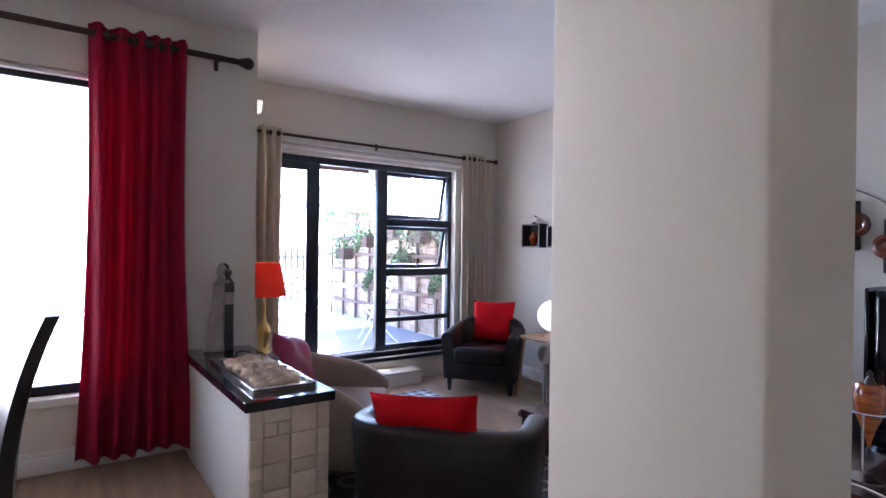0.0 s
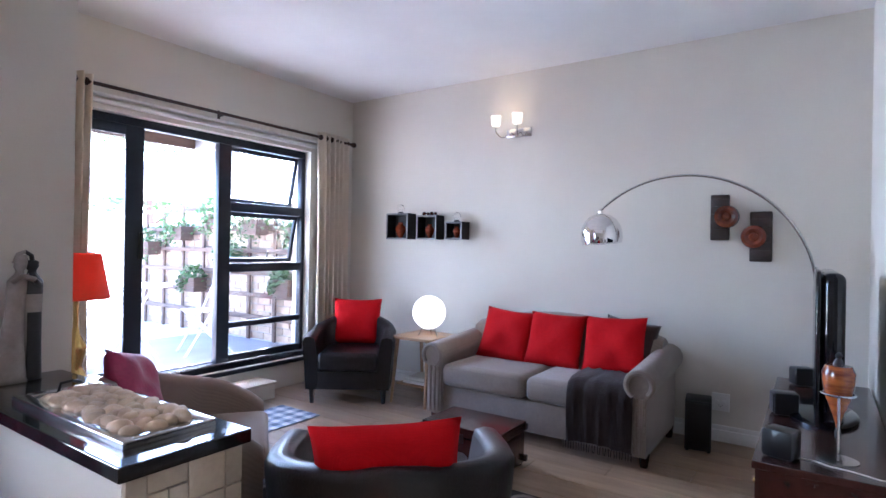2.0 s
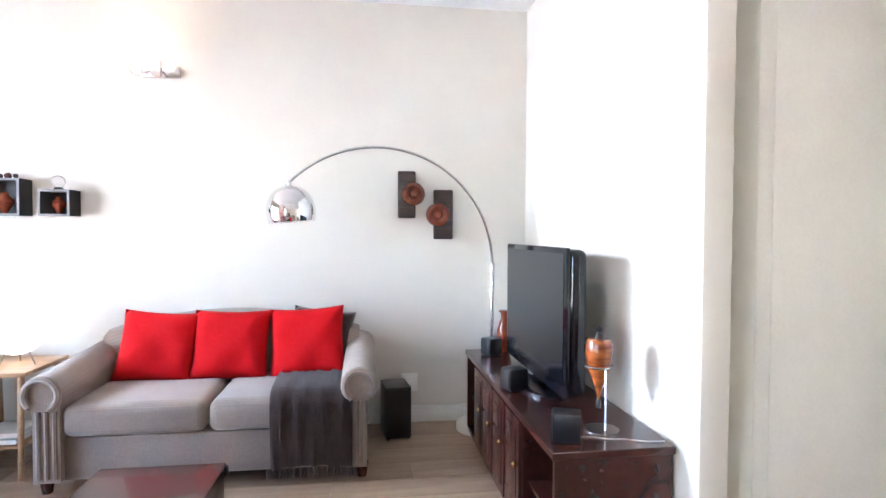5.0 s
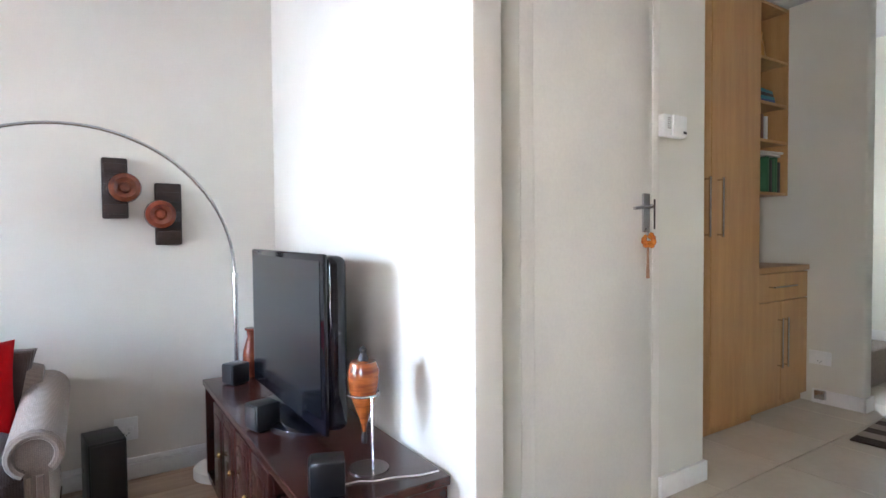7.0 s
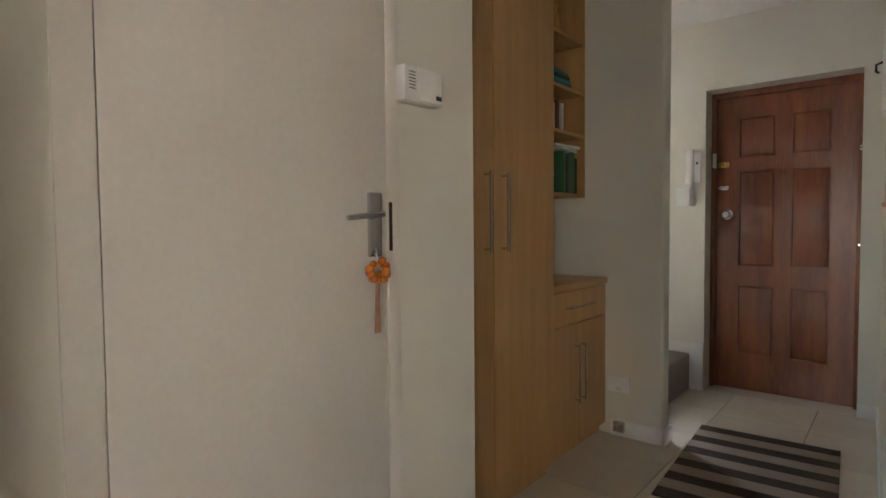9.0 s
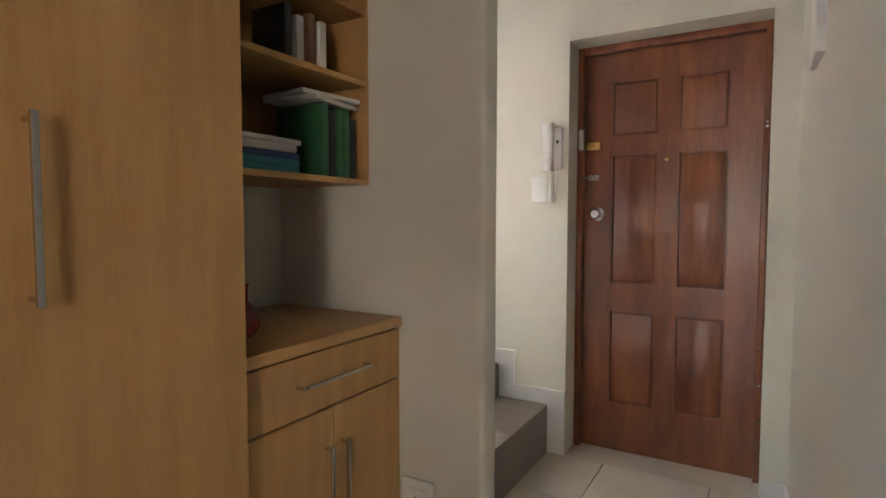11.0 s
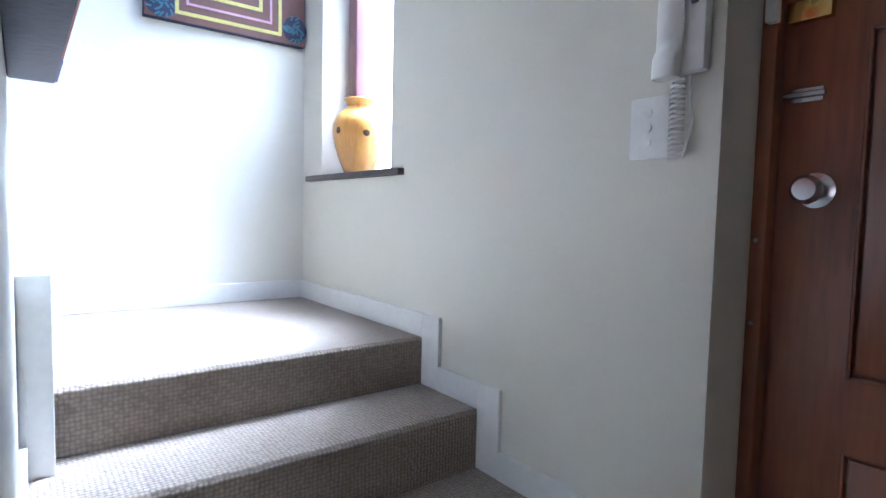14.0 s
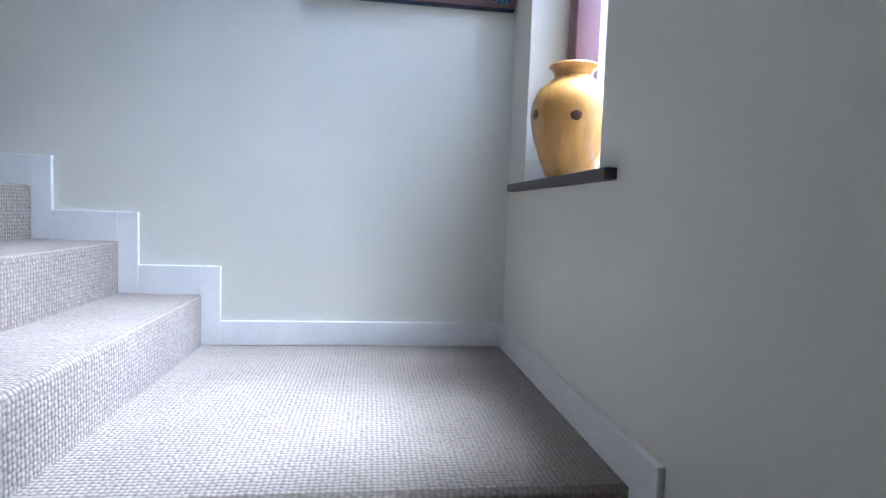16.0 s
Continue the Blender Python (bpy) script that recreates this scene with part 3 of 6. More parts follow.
tube(bm, [(1.24, 3.0, 0.93), (1.262, 2.975, 0.955), (1.30, 2.975, 0.94), (1.325, 3.0, 0.92)], 0.011)
tube(bm, [(1.25, 3.02, 1.0), (1.262, 3.02, 1.035), (1.285, 3.02, 1.045), (1.305, 3.02, 1.03), (1.31, 3.02, 1.0)], 0.008)
so = tagged(finish(bm, "stone_sculpture", SCULPTGREY, None, "", 180), "slender grey and black carved stone couple on granite top", "sculpture")
so.data.materials.append(SCULPTBLACK)
for f in so.data.polygons:
    if f.center.x > 1.287 and (f.center.z < 0.81 or f.center.z > 0.86): f.material_index = 1

# ---- table lamp in the alcove ----
st = thing("lamp_table", "small dark wooden table in the alcove corner", "side table", at=(1.69, 3.62, LF))
part("tabletop", box(1.52, 1.88, 3.44, 3.80, 0.33, 0.36, bev=0.006), DARKWOOD, st)
for a in (1.55, 1.85):
    for b in (3.47, 3.77):
        part("leg", box(a - 0.018, a + 0.018, b - 0.018, b + 0.018, LF, 0.33, bev=0.003), DARKWOOD, st)
tl = thing("table_lamp", "lit table lamp with orange shade and gilt base", "table lamp", at=(1.70, 3.60, 0.36))
bm = bmesh.new()
lathe(bm, [(0.07, 0), (0.075, 0.02), (0.05, 0.05), (0.03, 0.10), (0.045, 0.16), (0.05, 0.20), (0.02, 0.26), (0.012, 0.30), (0.012, 0.46), (0.0, 0.47)], (1.70, 3.60, 0.36))
part("base", bm, BRASS, tl, "gilt turned base")
bm = bmesh.new()
lathe(bm, [(0.150, 0.44), (0.108, 0.67), (0.106, 0.67), (0.148, 0.44)], (1.70, 3.60, 0.36), seg=32)
part("shade", bm, ORANGESHADE, tl, "orange cloth shade")
bm = bmesh.new()
bmesh.ops.create_uvsphere(bm, u_segments=14, v_segments=10, radius=0.03, matrix=pose(1.70, 3.60, 0.87))
part("bulb", bm, glow("lamp_bulb", (1, 0.75, 0.4), 3), tl)

# ---- floor lamps, sofa group ----


def tub_chair(m, material, label, w=0.74, back=0.66, arm=0.55, depth=0.30, seat_h=0.40, legs=True, droop=0.03):
    t = thing("tub_chair", label, "armchair", m)
    a = w / 2 - 0.05
    path = [(a, -depth + 0.06 * k) for k in range(int((depth) / 0.06) + 1)]
    path += [(a * math.cos(q), a * 0.95 * math.sin(q)) for q in [math.pi * k / 24 for k in range(1, 24)]]
    path += [(-x, y) for x, y in reversed(path[:int(depth / 0.06) + 1])]
    n = len(path)
    sec = []
    bm = bmesh.new()
    for i, (x, y) in enumerate(path):
        f = 0.5 - 0.5 * math.cos(2 * math.pi * i / (n - 1))
        h = arm + (back - arm) * f ** 1.3
        h -= droop * max(0.0, 1 - min(i, n - 1 - i) / 5) ** 2
        px, py = path[max(i - 1, 0)]
        qx, qy = path[min(i + 1, n - 1)]
        d = Vector((qx - px, qy - py, 0)).normalized()
        o = Vector((d.y, -d.x, 0))
        c = Vector((x, y, 0))
        ring = []
        flare = 0.025
        for off, z in ((0.045, 0.11), (0.05 + flare * 0.4, h * 0.6), (0.05 + flare, h - 0.035), (0.035 + flare, h - 0.008), (0.0 + flare, h), (-0.04 + flare, h - 0.01), (-0.05 + flare, h - 0.04), (-0.05, h * 0.62), (-0.045, 0.11)):
            ring.append(bm.verts.new(c + o * off + Vector((0, 0, z))))
        sec.append(ring)
    for p, q in zip(sec, sec[1:]):
        for k in range(len(p) - 1):
            bm.faces.new((p[k], p[k + 1], q[k + 1], q[k]))
    bm.faces.new(sec[0]), bm.faces.new(sec[-1][::-1])
    part("shell", bm, material, t, smooth=60)
    part("seat", box(-a + 0.045, a - 0.045, -depth - 0.02, a * 0.8, 0.25, seat_h, bev=0.035, seg=3), material, t)
    part("front_panel", box(-a + 0.04, a - 0.04, -depth + 0.0, -depth + 0.05, 0.11, 0.25, bev=0.01), material, t)
    for sx in (-1, 1):
        for yy in (-depth + 0.03, a * 0.72):
            xx = sx * (a - 0.0 if yy < 0 else a * 0.6)
            part("leg", cyl(bmesh.new(), (xx, yy, 0.0), (xx, yy, 0.13), 0.016, 0.026, seg=8), BLACKWOOD, t)
    return t


tub_chair(pose(3.80, 3.67, LF, 0, 0, -55.7), LEATHER, "black-brown leather tub chair by the window corner", w=0.66, depth=0.27)
tub_chair(pose(1.93, 1.72, LF, 0, 0, 129), LEATHER, "black-brown leather tub chair facing the coffee trunk", w=0.80, back=0.60, arm=0.53)
tub_chair(pose(1.83, 2.77, LF, 0, 0, 52), TAUPE, "taupe cloth tub chair beside the fireplace wall", w=0.74, back=0.66, arm=0.55, droop=0.13)


def cushion(m, w, h, t, material, label, seed):
    c = thing("cushion", label, "cushion", m)
    part("cover", pillow(bmesh.new(), w, h, t, pose(0, 0, h / 2), seed), material, c, smooth=180)
    return c


cushion(pose(3.94, 3.77, LF + 0.39, -14, 0, -55.7), 0.42, 0.40, 0.13, REDCUSH, "bright red square cushion on black tub chair", 1)
cushion(pose(1.74, 1.57, LF + 0.36, -10, 3, 129), 0.45, 0.36, 0.13, REDCUSH, "bright red oblong cushion leaning in leather tub chair", 2)
cushion(pose(1.71, 2.90, LF + 0.44, -25, 14, 40), 0.36, 0.34, 0.12, FUCHSIA, "shiny fuchsia satin cushion in taupe chair", 3)

SF = thing("sofa", "grey-beige two seat sofa with scroll arms", "sofa", at=(4.0, 2.03, LF))
sx0, sx1, sy0, sy1 = 3.62, 4.40, 1.22, 2.83
part("base", box(sx0 + 0.03, sx1 - 0.03, sy0 + 0.10, sy1 - 0.10, LF + 0.06, LF + 0.27, bev=0.02), SOFACLOTH, SF)
for a, b in ((sy0 + 0.17, 2.02), (2.03, sy1 - 0.17)):
    bm = box(sx0 - 0.01, sx1 - 0.22, a, b, LF + 0.27, LF + 0.42, bev=0.045, seg=4)
    for v in bm.verts:
        if v.co.z > LF + 0.38: v.co.z += 0.025 * math.sin(math.pi * (v.co.y - a) / (b - a))
    part("seat_cushion", bm, SOFACLOTH, SF)
bm = bmesh.new()
n, secs = 24, []
for i in range(n + 1):
    y = sy0 + 0.10 + (sy1 - sy0 - 0.20) * i / n
    top = LF + 0.66 + 0.115 * math.sin(math.pi * i / n) ** 0.8
    ring = [(sx1 - 0.26, LF + 0.30), (sx1 - 0.24, top - 0.16), (sx1 - 0.20, top - 0.03), (sx1 - 0.13, top), (sx1 - 0.05, top - 0.03), (sx1 - 0.01, top - 0.12), (sx1, LF + 0.10), (sx1 - 0.2, LF + 0.10)]
    secs.append([bm.verts.new((x, y, z)) for x, z in ring])
for p, q in zip(secs, secs[1:]):
    for k in range(8):
        bm.faces.new((p[k], p[(k + 1) % 8], q[(k + 1) % 8], q[k]))
bm.faces.new(secs[0]), bm.faces.new(secs[-1][::-1])
part("backrest", bm, SOFACLOTH, SF, smooth=60)


def scroll_arm(parent, y0, s):
    """A rolled arm along x: s is the side to which the scroll overhangs."""
    prof = [(0.0, 0.07), (0.0, 0.42), (0.0, 0.48)]
    cy, cz, r = 0.085, 0.475, 0.088
    prof = [(0.16, 0.07), (0.16, 0.42)] + [(cy + r * math.cos(q), cz + r * math.sin(q)) for q in [math.pi * (-0.1 + 1.35 * k / 12) for k in range(13)]] + [(0.045, 0.40), (0.045, 0.07)]
    bm = bmesh.new()
    rings = []
    for i in range(11):
        f = i / 10
        x = sx0 - 0.005 + (sx1 - sx0 - 0.02) * f
        rings.append([bm.verts.new((x, y0 + s * (0.16 - a), LF + b + (0.05 * f if b > 0.3 else 0))) for a, b in prof])
    for p, q in zip(rings, rings[1:]):
        for k in range(len(prof)):
            bm.faces.new((p[k], p[(k + 1) % len(prof)], q[(k + 1) % len(prof)], q[k]))
    bm.faces.new(rings[0]), bm.faces.new(rings[-1][::-1])
    arm = part("arm", bm, SOFACLOTH, parent, smooth=50)
    bm = bmesh.new()
    c = (y0 + s * (0.16 - cy), LF + cz)
    pts = [(sx0 - 0.012, c[0] - s * 0.072 * math.cos(q), c[1] + 0.072 * math.sin(q)) for q in [math.pi * (-0.35 + 1.6 * k / 16) for k in range(17)]]
    tube(bm, pts, 0.016, seg=8)
    part("scroll_ruffle", bm, SOFACLOTH, arm)
    bm = bmesh.new()
    for k in range(3):
        yy = y0 + s * (0.02 + 0.035 * k)
        tube(bm, [(sx0 - 0.006, yy, LF + 0.09), (sx0 - 0.008, yy, LF + 0.25), (sx0 - 0.006, yy, LF + 0.40)], 0.012, seg=8)
    part("front_pleats", bm, SOFACLOTH, arm)
    return arm


scroll_arm(SF, sy0 + 0.17, -1)
scroll_arm(SF, sy1 - 0.17, 1)
for a in (sx0 + 0.06, sx1 - 0.08):
    for b in (sy0 + 0.08, sy1 - 0.08):
        part("foot", cyl(bmesh.new(), (a, b, LF), (a, b, LF + 0.075), 0.022, 0.032, seg=12), DARKWOOD, SF)
for k, (yy, zz, rl) in enumerate(((2.42, 0.405, 4), (2.03, 0.405, 1), (1.60, 0.415, -3))):
    cushion(pose(4.03, yy, LF + zz, -22, rl, -90), 0.42, 0.40, 0.13, REDCUSH, "bright red square cushion on the grey sofa", 10 + k)
cushion(pose(4.16, 1.56, LF + 0.46, -16, 8, -90), 0.36, 0.32, 0.09, THROW, "dark brown cushion behind red sofa cushion", 20)
bm = bmesh.new()
prof = [(4.04, 0.445), (3.85, 0.452), (3.70, 0.450), (3.625, 0.435), (3.600, 0.39), (3.592, 0.28), (3.590, 0.16), (3.588, 0.09)]
g = []
for i in range(25):
    u = i / 24
    y = 1.345 + 0.40 * u
    row = []
    for k, (x, z) in enumerate(prof):
        w = 0.010 * math.sin(u * 17 + k * 0.6) + 0.006 * math.sin(u * 41)
        row.append(bm.verts.new((x - (abs(w) * 1.4 if k > 3 else 0), y + 0.02 * (k / 7) * math.sin(5 * u), LF + z + (abs(w) if k < 4 else 0) + 0.015 * math.sin(3 * u) * (k == 7))))
    g.append(row)
for p, q in zip(g, g[1:]):
    for k in range(len(prof) - 1):
        bm.faces.new((p[k], p[k + 1], q[k + 1], q[k]))
bmesh.ops.solidify(bm, geom=bm.faces[:], thickness=0.008)
th = thing("throw_blanket", "dark brown knitted throw draped over the sofa seat", "blanket", at=(3.7, 1.55, LF + 0.44))
part("cloth", bm, THROW, th, smooth=60)
bm = bmesh.new()
for k in range(26):
    y = 1.345 + 0.40 * k / 25
    tube(bm, [(3.583, y, LF + 0.095), (3.58, y + 0.004 * math.sin(k * 3), LF + 0.05)], 0.003, seg=5)
part("fringe", bm, THROW, th)

# side table and globe lamp
tb = thing("side_table", "small pale wooden side table with splayed legs", "side table", at=(4.03, 3.08, LF))
part("tabletop", box(3.86, 4.27, 2.94, 3.33, 0.362, 0.385, bev=0.005), PALEWOOD, tb)
for a, da in ((3.90, -0.07), (4.22, 0.03)):
    for b, db in ((2.98, -0.03), (3.28, 0.0)):
        part("leg", cyl(bmesh.new(), (a + da, b + db, LF), (a, b, 0.362), 0.011, 0.017, seg=10), PALEWOOD, tb)
part("lower_shelf", box(3.88, 4.21, 2.97, 3.27, 0.0, 0.015, bev=0.004), PALEWOOD, tb)
bk = thing("stacked_books", "pale books stacked on the side table's shelf", "books", at=(4.0, 3.08, 0.015))
for k in range(2):
    part("book", box(3.90 + 0.02 * k, 4.12, 3.01, 3.22 - 0.02 * k, 0.016 + 0.026 * k, 0.040 + 0.026 * k, bev=0.003), WHITEPLASTIC, bk)
gl = thing("globe_lamp", "glowing white faceted globe lamp on wire legs", "table lamp", at=(4.05, 3.08, 0.385))
bm = bmesh.new()
bmesh.ops.create_icosphere(bm, subdivisions=3, radius=0.135, matrix=pose(4.05, 3.08, 0.573))
part("globe", bm, glow("globe_glow", (1.0, 0.95, 0.88), 0.09), gl, "white glowing faceted globe", smooth=None)
for q in (0.4, 2.5, 4.6):
    part("wire_leg", tube(bmesh.new(), [(4.05 + 0.09 * math.cos(q), 3.08 + 0.09 * math.sin(q), 0.386), (4.05 + 0.05 * math.cos(q), 3.08 + 0.05 * math.sin(q), 0.468)], 0.004, seg=6), STEEL, gl)

# coffee trunk
tk = thing("trunk", "reddish brown wooden trunk used as coffee table", "trunk", at=(3.150, 2.11, LF))
part("body", box(2.990, 3.310, 1.87, 2.35, LF + 0.012, LF + 0.19, bev=0.006), DARKWOOD, tk)
part("lid", box(2.982, 3.318, 1.862, 2.358, LF + 0.193, LF + 0.248, bev=0.006, seg=2), DARKWOOD, tk, smooth=None)
for a, b in ((2.986, 1.866), (2.986, 2.354), (3.314, 1.866), (3.314, 2.354)):
    for zz in (LF + 0.02, LF + 0.20):
        part("corner_cap", box(a - 0.012, a + 0.012, b - 0.012, b + 0.012, zz, zz + 0.035, bev=0.003), BRONZE, tk)
part("latch", box(2.976, 2.984, 2.08, 2.14, LF + 0.165, LF + 0.215, bev=0.002), BRONZE, tk)
for a, b in ((3.010, 1.89), (3.010, 2.33), (3.290, 1.89), (3.290, 2.33)):
    part("foot", cyl(bmesh.new(), (a, b, LF), (a, b, LF + 0.013), 0.015, seg=10), BLACKWOOD, tk)

# ---- television wall ----
SD = thing("tv_stand", "dark mahogany television stand with small doors", "tv stand", at=(3.43, 0.45, LF))
tx0, tx1, ty0, ty1, tz = 2.612, 4.20, TY + 0.01, 0.672, 0.372
part("top", box(tx0, tx1, ty0, ty1 + 0.01, tz - 0.028, tz, bev=0.004), DARKWOOD, SD, smooth=None)
part("bottom", box(tx0 + 0.01, tx1 - 0.01, ty0, ty1, LF + 0.03, LF + 0.055), DARKWOOD, SD)
part("back_panel", box(tx0 + 0.02, tx1 - 0.02, ty0, ty0 + 0.012, LF + 0.055, tz - 0.028), DARKWOOD, SD)
part("plinth", box(tx0 + 0.02, tx1 - 0.02, ty0 + 0.02, ty1 - 0.03, LF, LF + 0.03), BLACKWOOD, SD)
for x in (tx0 + 0.01, 2.98, 3.22, 3.46, 3.90, tx1 - 0.028):
    part("side_panel", box(x, x + 0.018, ty0 + 0.012, ty1, LF + 0.055, tz - 0.028), DARKWOOD, SD)
part("shelf", box(tx0 + 0.028, 2.98, ty0 + 0.012, ty1 - 0.02, 0.10, 0.115), DARKWOOD, SD)
part("shelf", box(3.918, tx1 - 0.028, ty0 + 0.012, ty1 - 0.02, 0.10, 0.115), DARKWOOD, SD)
for a, b in ((3.00, 3.215), (3.24, 3.455), (3.48, 3.685), (3.69, 3.895)):
    d = part("door", box(a, b, ty1 - 0.004, ty1 + 0.014, LF + 0.06, tz - 0.032, bev=0.003), DARKWOOD, SD)
    bm = bmesh.new()
    bx(bm, a + 0.035, b - 0.035, ty1 + 0.012, ty1 + 0.018, LF + 0.10, tz - 0.075, bev=0.003)
    part("raised_panel", bm, DARKWOOD, d)
    bm = bmesh.new()
    bmesh.ops.create_uvsphere(bm, u_segments=12, v_segments=8, radius=0.011, matrix=pose(a + 0.025, ty1 + 0.026, 0.16))
    part("knob", bm, BRASS, d)
pl = thing("media_player", "grey and black media player in the stand's bay", "media player", at=(2.82, 0.5, -0.08))
part("case", box(2.72, 2.95, 0.38, 0.62, -0.083, -0.02, bev=0.004), BLACKPLASTIC, pl)
part("front", box(2.73, 2.94, 0.62, 0.626, -0.075, -0.028, bev=0.002), STEEL, pl)
tv = thing("television", "black flat television on an oval foot", "television", m=pose(3.425, 0.475, tz, 0, 0, 180.5))
part("housing", box(-0.435, 0.435, -0.018, 0.062, 0.055, 0.645, bev=0.03, seg=4), GLOSSBLACK, tv)
part("bezel", box(-0.445, 0.445, -0.032, -0.016, 0.05, 0.652, bev=0.006), GLOSSBLACK, tv)
part("screen", box(-0.415, 0.415, -0.0345, -0.0325, 0.10, 0.628), SCREEN, tv)
bm = bmesh.new()
lathe(bm, [(0.27, 0.0), (0.27, 0.012), (0.24, 0.022), (0.0, 0.026)], seg=36, sy=0.5)
part("foot", bm, GLOSSBLACK, tv)
part("neck", box(-0.08, 0.08, 0.0, 0.045, 0.02, 0.07, bev=0.01), GLOSSBLACK, tv)


def satellite(x, y, rz):
    s = thing("satellite_speaker", "small black cube speaker on the television stand", "speaker", pose(x, y, tz, 0, 0, rz), group="satellite speakers")
    part("case", box(-0.042, 0.042, -0.045, 0.05, 0.004, 0.10, bev=0.006), BLACKPLASTIC, s)
    part("grille", box(-0.036, 0.036, -0.050, -0.044, 0.012, 0.094, bev=0.003), BLACKWOOD, s)
    part("pad", box(-0.03, 0.03, -0.03, 0.03, 0, 0.005), BLACKPLASTIC, s)
    return s


s0 = satellite(4.03, 0.56, 205)
for x, y, rz in ((3.33, 0.615, 195), (2.715, 0.60, 160)):
    copy_thing(s0, pose(x, y, tz, 0, 0, rz))
ur = thing("amber_urn", "amber glazed urn held in a steel ring stand", "urn", at=(2.825, 0.435, tz))
bm = bmesh.new()
lathe(bm, [(0.004, 0.10), (0.010, 0.13), (0.020, 0.16), (0.042, 0.22), (0.048, 0.26), (0.050, 0.30), (0.040, 0.325), (0.0, 0.33)], (2.825, 0.435, tz))
part("body", bm, AMBER, ur)
bm = bmesh.new()
lathe(bm, [(0.018, 0.325), (0.014, 0.34), (0.008, 0.35), (0.012, 0.36), (0.0, 0.375)], (2.825, 0.435, tz))
part("stopper", bm, BLACKWOOD, ur)
bm = bmesh.new()
lathe(bm, [(0.008, 0.07), (0.010, 0.09), (0.005, 0.105)], (2.825, 0.435, tz))
part("tip", bm, BLACKWOOD, ur)
bm = bmesh.new()
tube(bm, [(2.825 + 0.05 * math.cos(q), 0.435 + 0.05 * math.sin(q), tz + 0.225) for q in [2 * math.pi * k / 24 for k in range(25)]], 0.004, seg=6)
tube(bm, [(2.775, 0.435, tz + 0.225), (2.765, 0.435, tz + 0.22), (2.763, 0.435, tz + 0.01)], 0.004, seg=6)
part("ring_stand", bm, STEEL, ur)
bm = bmesh.new()
lathe(bm, [(0.062, 0.0), (0.062, 0.004), (0.0, 0.006)], (2.795, 0.435, tz), seg=30)
part("stand_foot", bm, STEEL, ur)
cb = thing("speaker_cable", "thin white speaker cable lying across the stand", "cable", at=(2.70, 0.47, tz))
part("wire", tube(bmesh.new(), [(2.73, 0.555, tz + 0.003), (2.725, 0.50, tz + 0.003), (2.70, 0.46, tz + 0.003), (2.69, 0.40, tz + 0.003), (2.66, 0.33, tz + 0.003), (2.655, 0.27, tz + 0.003)], 0.0025, seg=6), WHITEPLASTIC, cb)
va = thing("slim_vase", "slim terracotta figure vase behind the television", "vase", at=(4.13, 0.46, tz))
bm = bmesh.new()
lathe(bm, [(0.03, 0.0), (0.045, 0.06), (0.04, 0.13), (0.018, 0.20), (0.022, 0.23), (0.03, 0.235), (0.03, 0.245), (0.0, 0.245)], (4.13, 0.46, tz))
part("body", bm, TERRACOTTA, va)
sw = thing("subwoofer", "black box subwoofer standing on the floor", "subwoofer", m=pose(4.19, 1.10, LF, 0, 0, -82))
part("cabinet", box(-0.075, 0.075, -0.07, 0.14, 0.01, 0.31, bev=0.005), BLACKPLASTIC, sw)
part("grille", box(-0.068, 0.068, -0.078, -0.07, 0.02, 0.30, bev=0.003), BLACKWOOD, sw)
for a in (-0.06, 0.06):
    part("foot", cyl(bmesh.new(), (a, -0.05, 0), (a, -0.05, 0.011), 0.01, seg=10), BLACKPLASTIC, sw)


def socket(x, y, z, rz, w, h, holes, label):
    s = thing("wall_socket", label, "socket", pose(x, y, z, 0, 0, rz))
    part("plate", box(-w / 2, w / 2, -0.012, 0, -h / 2, h / 2, bev=0.004), WHITEPLASTIC, s)
    for a in range(holes):
        part("rocker", box(-0.012 + (a - (holes - 1) / 2) * 0.04, 0.012 + (a - (holes - 1) / 2) * 0.04, -0.016, -0.011, -0.01, 0.014, bev=0.002), WHITEPLASTIC, s)
    bm = bmesh.new()
    for a in (-0.01, 0.0, 0.01):
        cyl(bm, (a, -0.0135, -0.03 + abs(a)), (a, -0.011, -0.03 + abs(a)), 0.003, seg=8)
    part("pin_holes", bm, BLACKPLASTIC, s)
    return s


socket(LX, 1.005, 0.118, -90, 0.105, 0.115, 2, "white double wall socket above the skirting")

# arc lamp
al = thing("arc_lamp", "chrome arc floor lamp with dome shade", "floor lamp", at=(4.28, 0.50, LF))
bm = bmesh.new()
lathe(bm, [(0.15, 0.0), (0.15, 0.035), (0.145, 0.042), (0.0, 0.044)], (4.255, 0.575, LF), seg=36)
part("base", bm, TRIM, al, "round white stone base")
part("pole", cyl(bmesh.new(), (4.28, 0.50, LF + 0.04), (4.28, 0.50, 0.86), 0.013), STEEL, al)
part("joint", cyl(bmesh.new(), (4.28, 0.50, 0.83), (4.28, 0.50, 0.89), 0.017), CHROME, al)
pts = [(4.28, 0.50, 0.87)]
for k in range(33):
    q = k / 32
    ang = math.pi * (0.05 + 0.71 * q)
    pts.append((4.28 - 0.20 * q, 0.50 + 0.70 * (1 - math.cos(ang)), 0.87 + 0.705 * math.sin(ang)))
part("arc", tube(bmesh.new(), pts, 0.009, seg=10, taper=0.007), STEEL, al)
ex, ey, ez = pts[-1]
bm = bmesh.new()
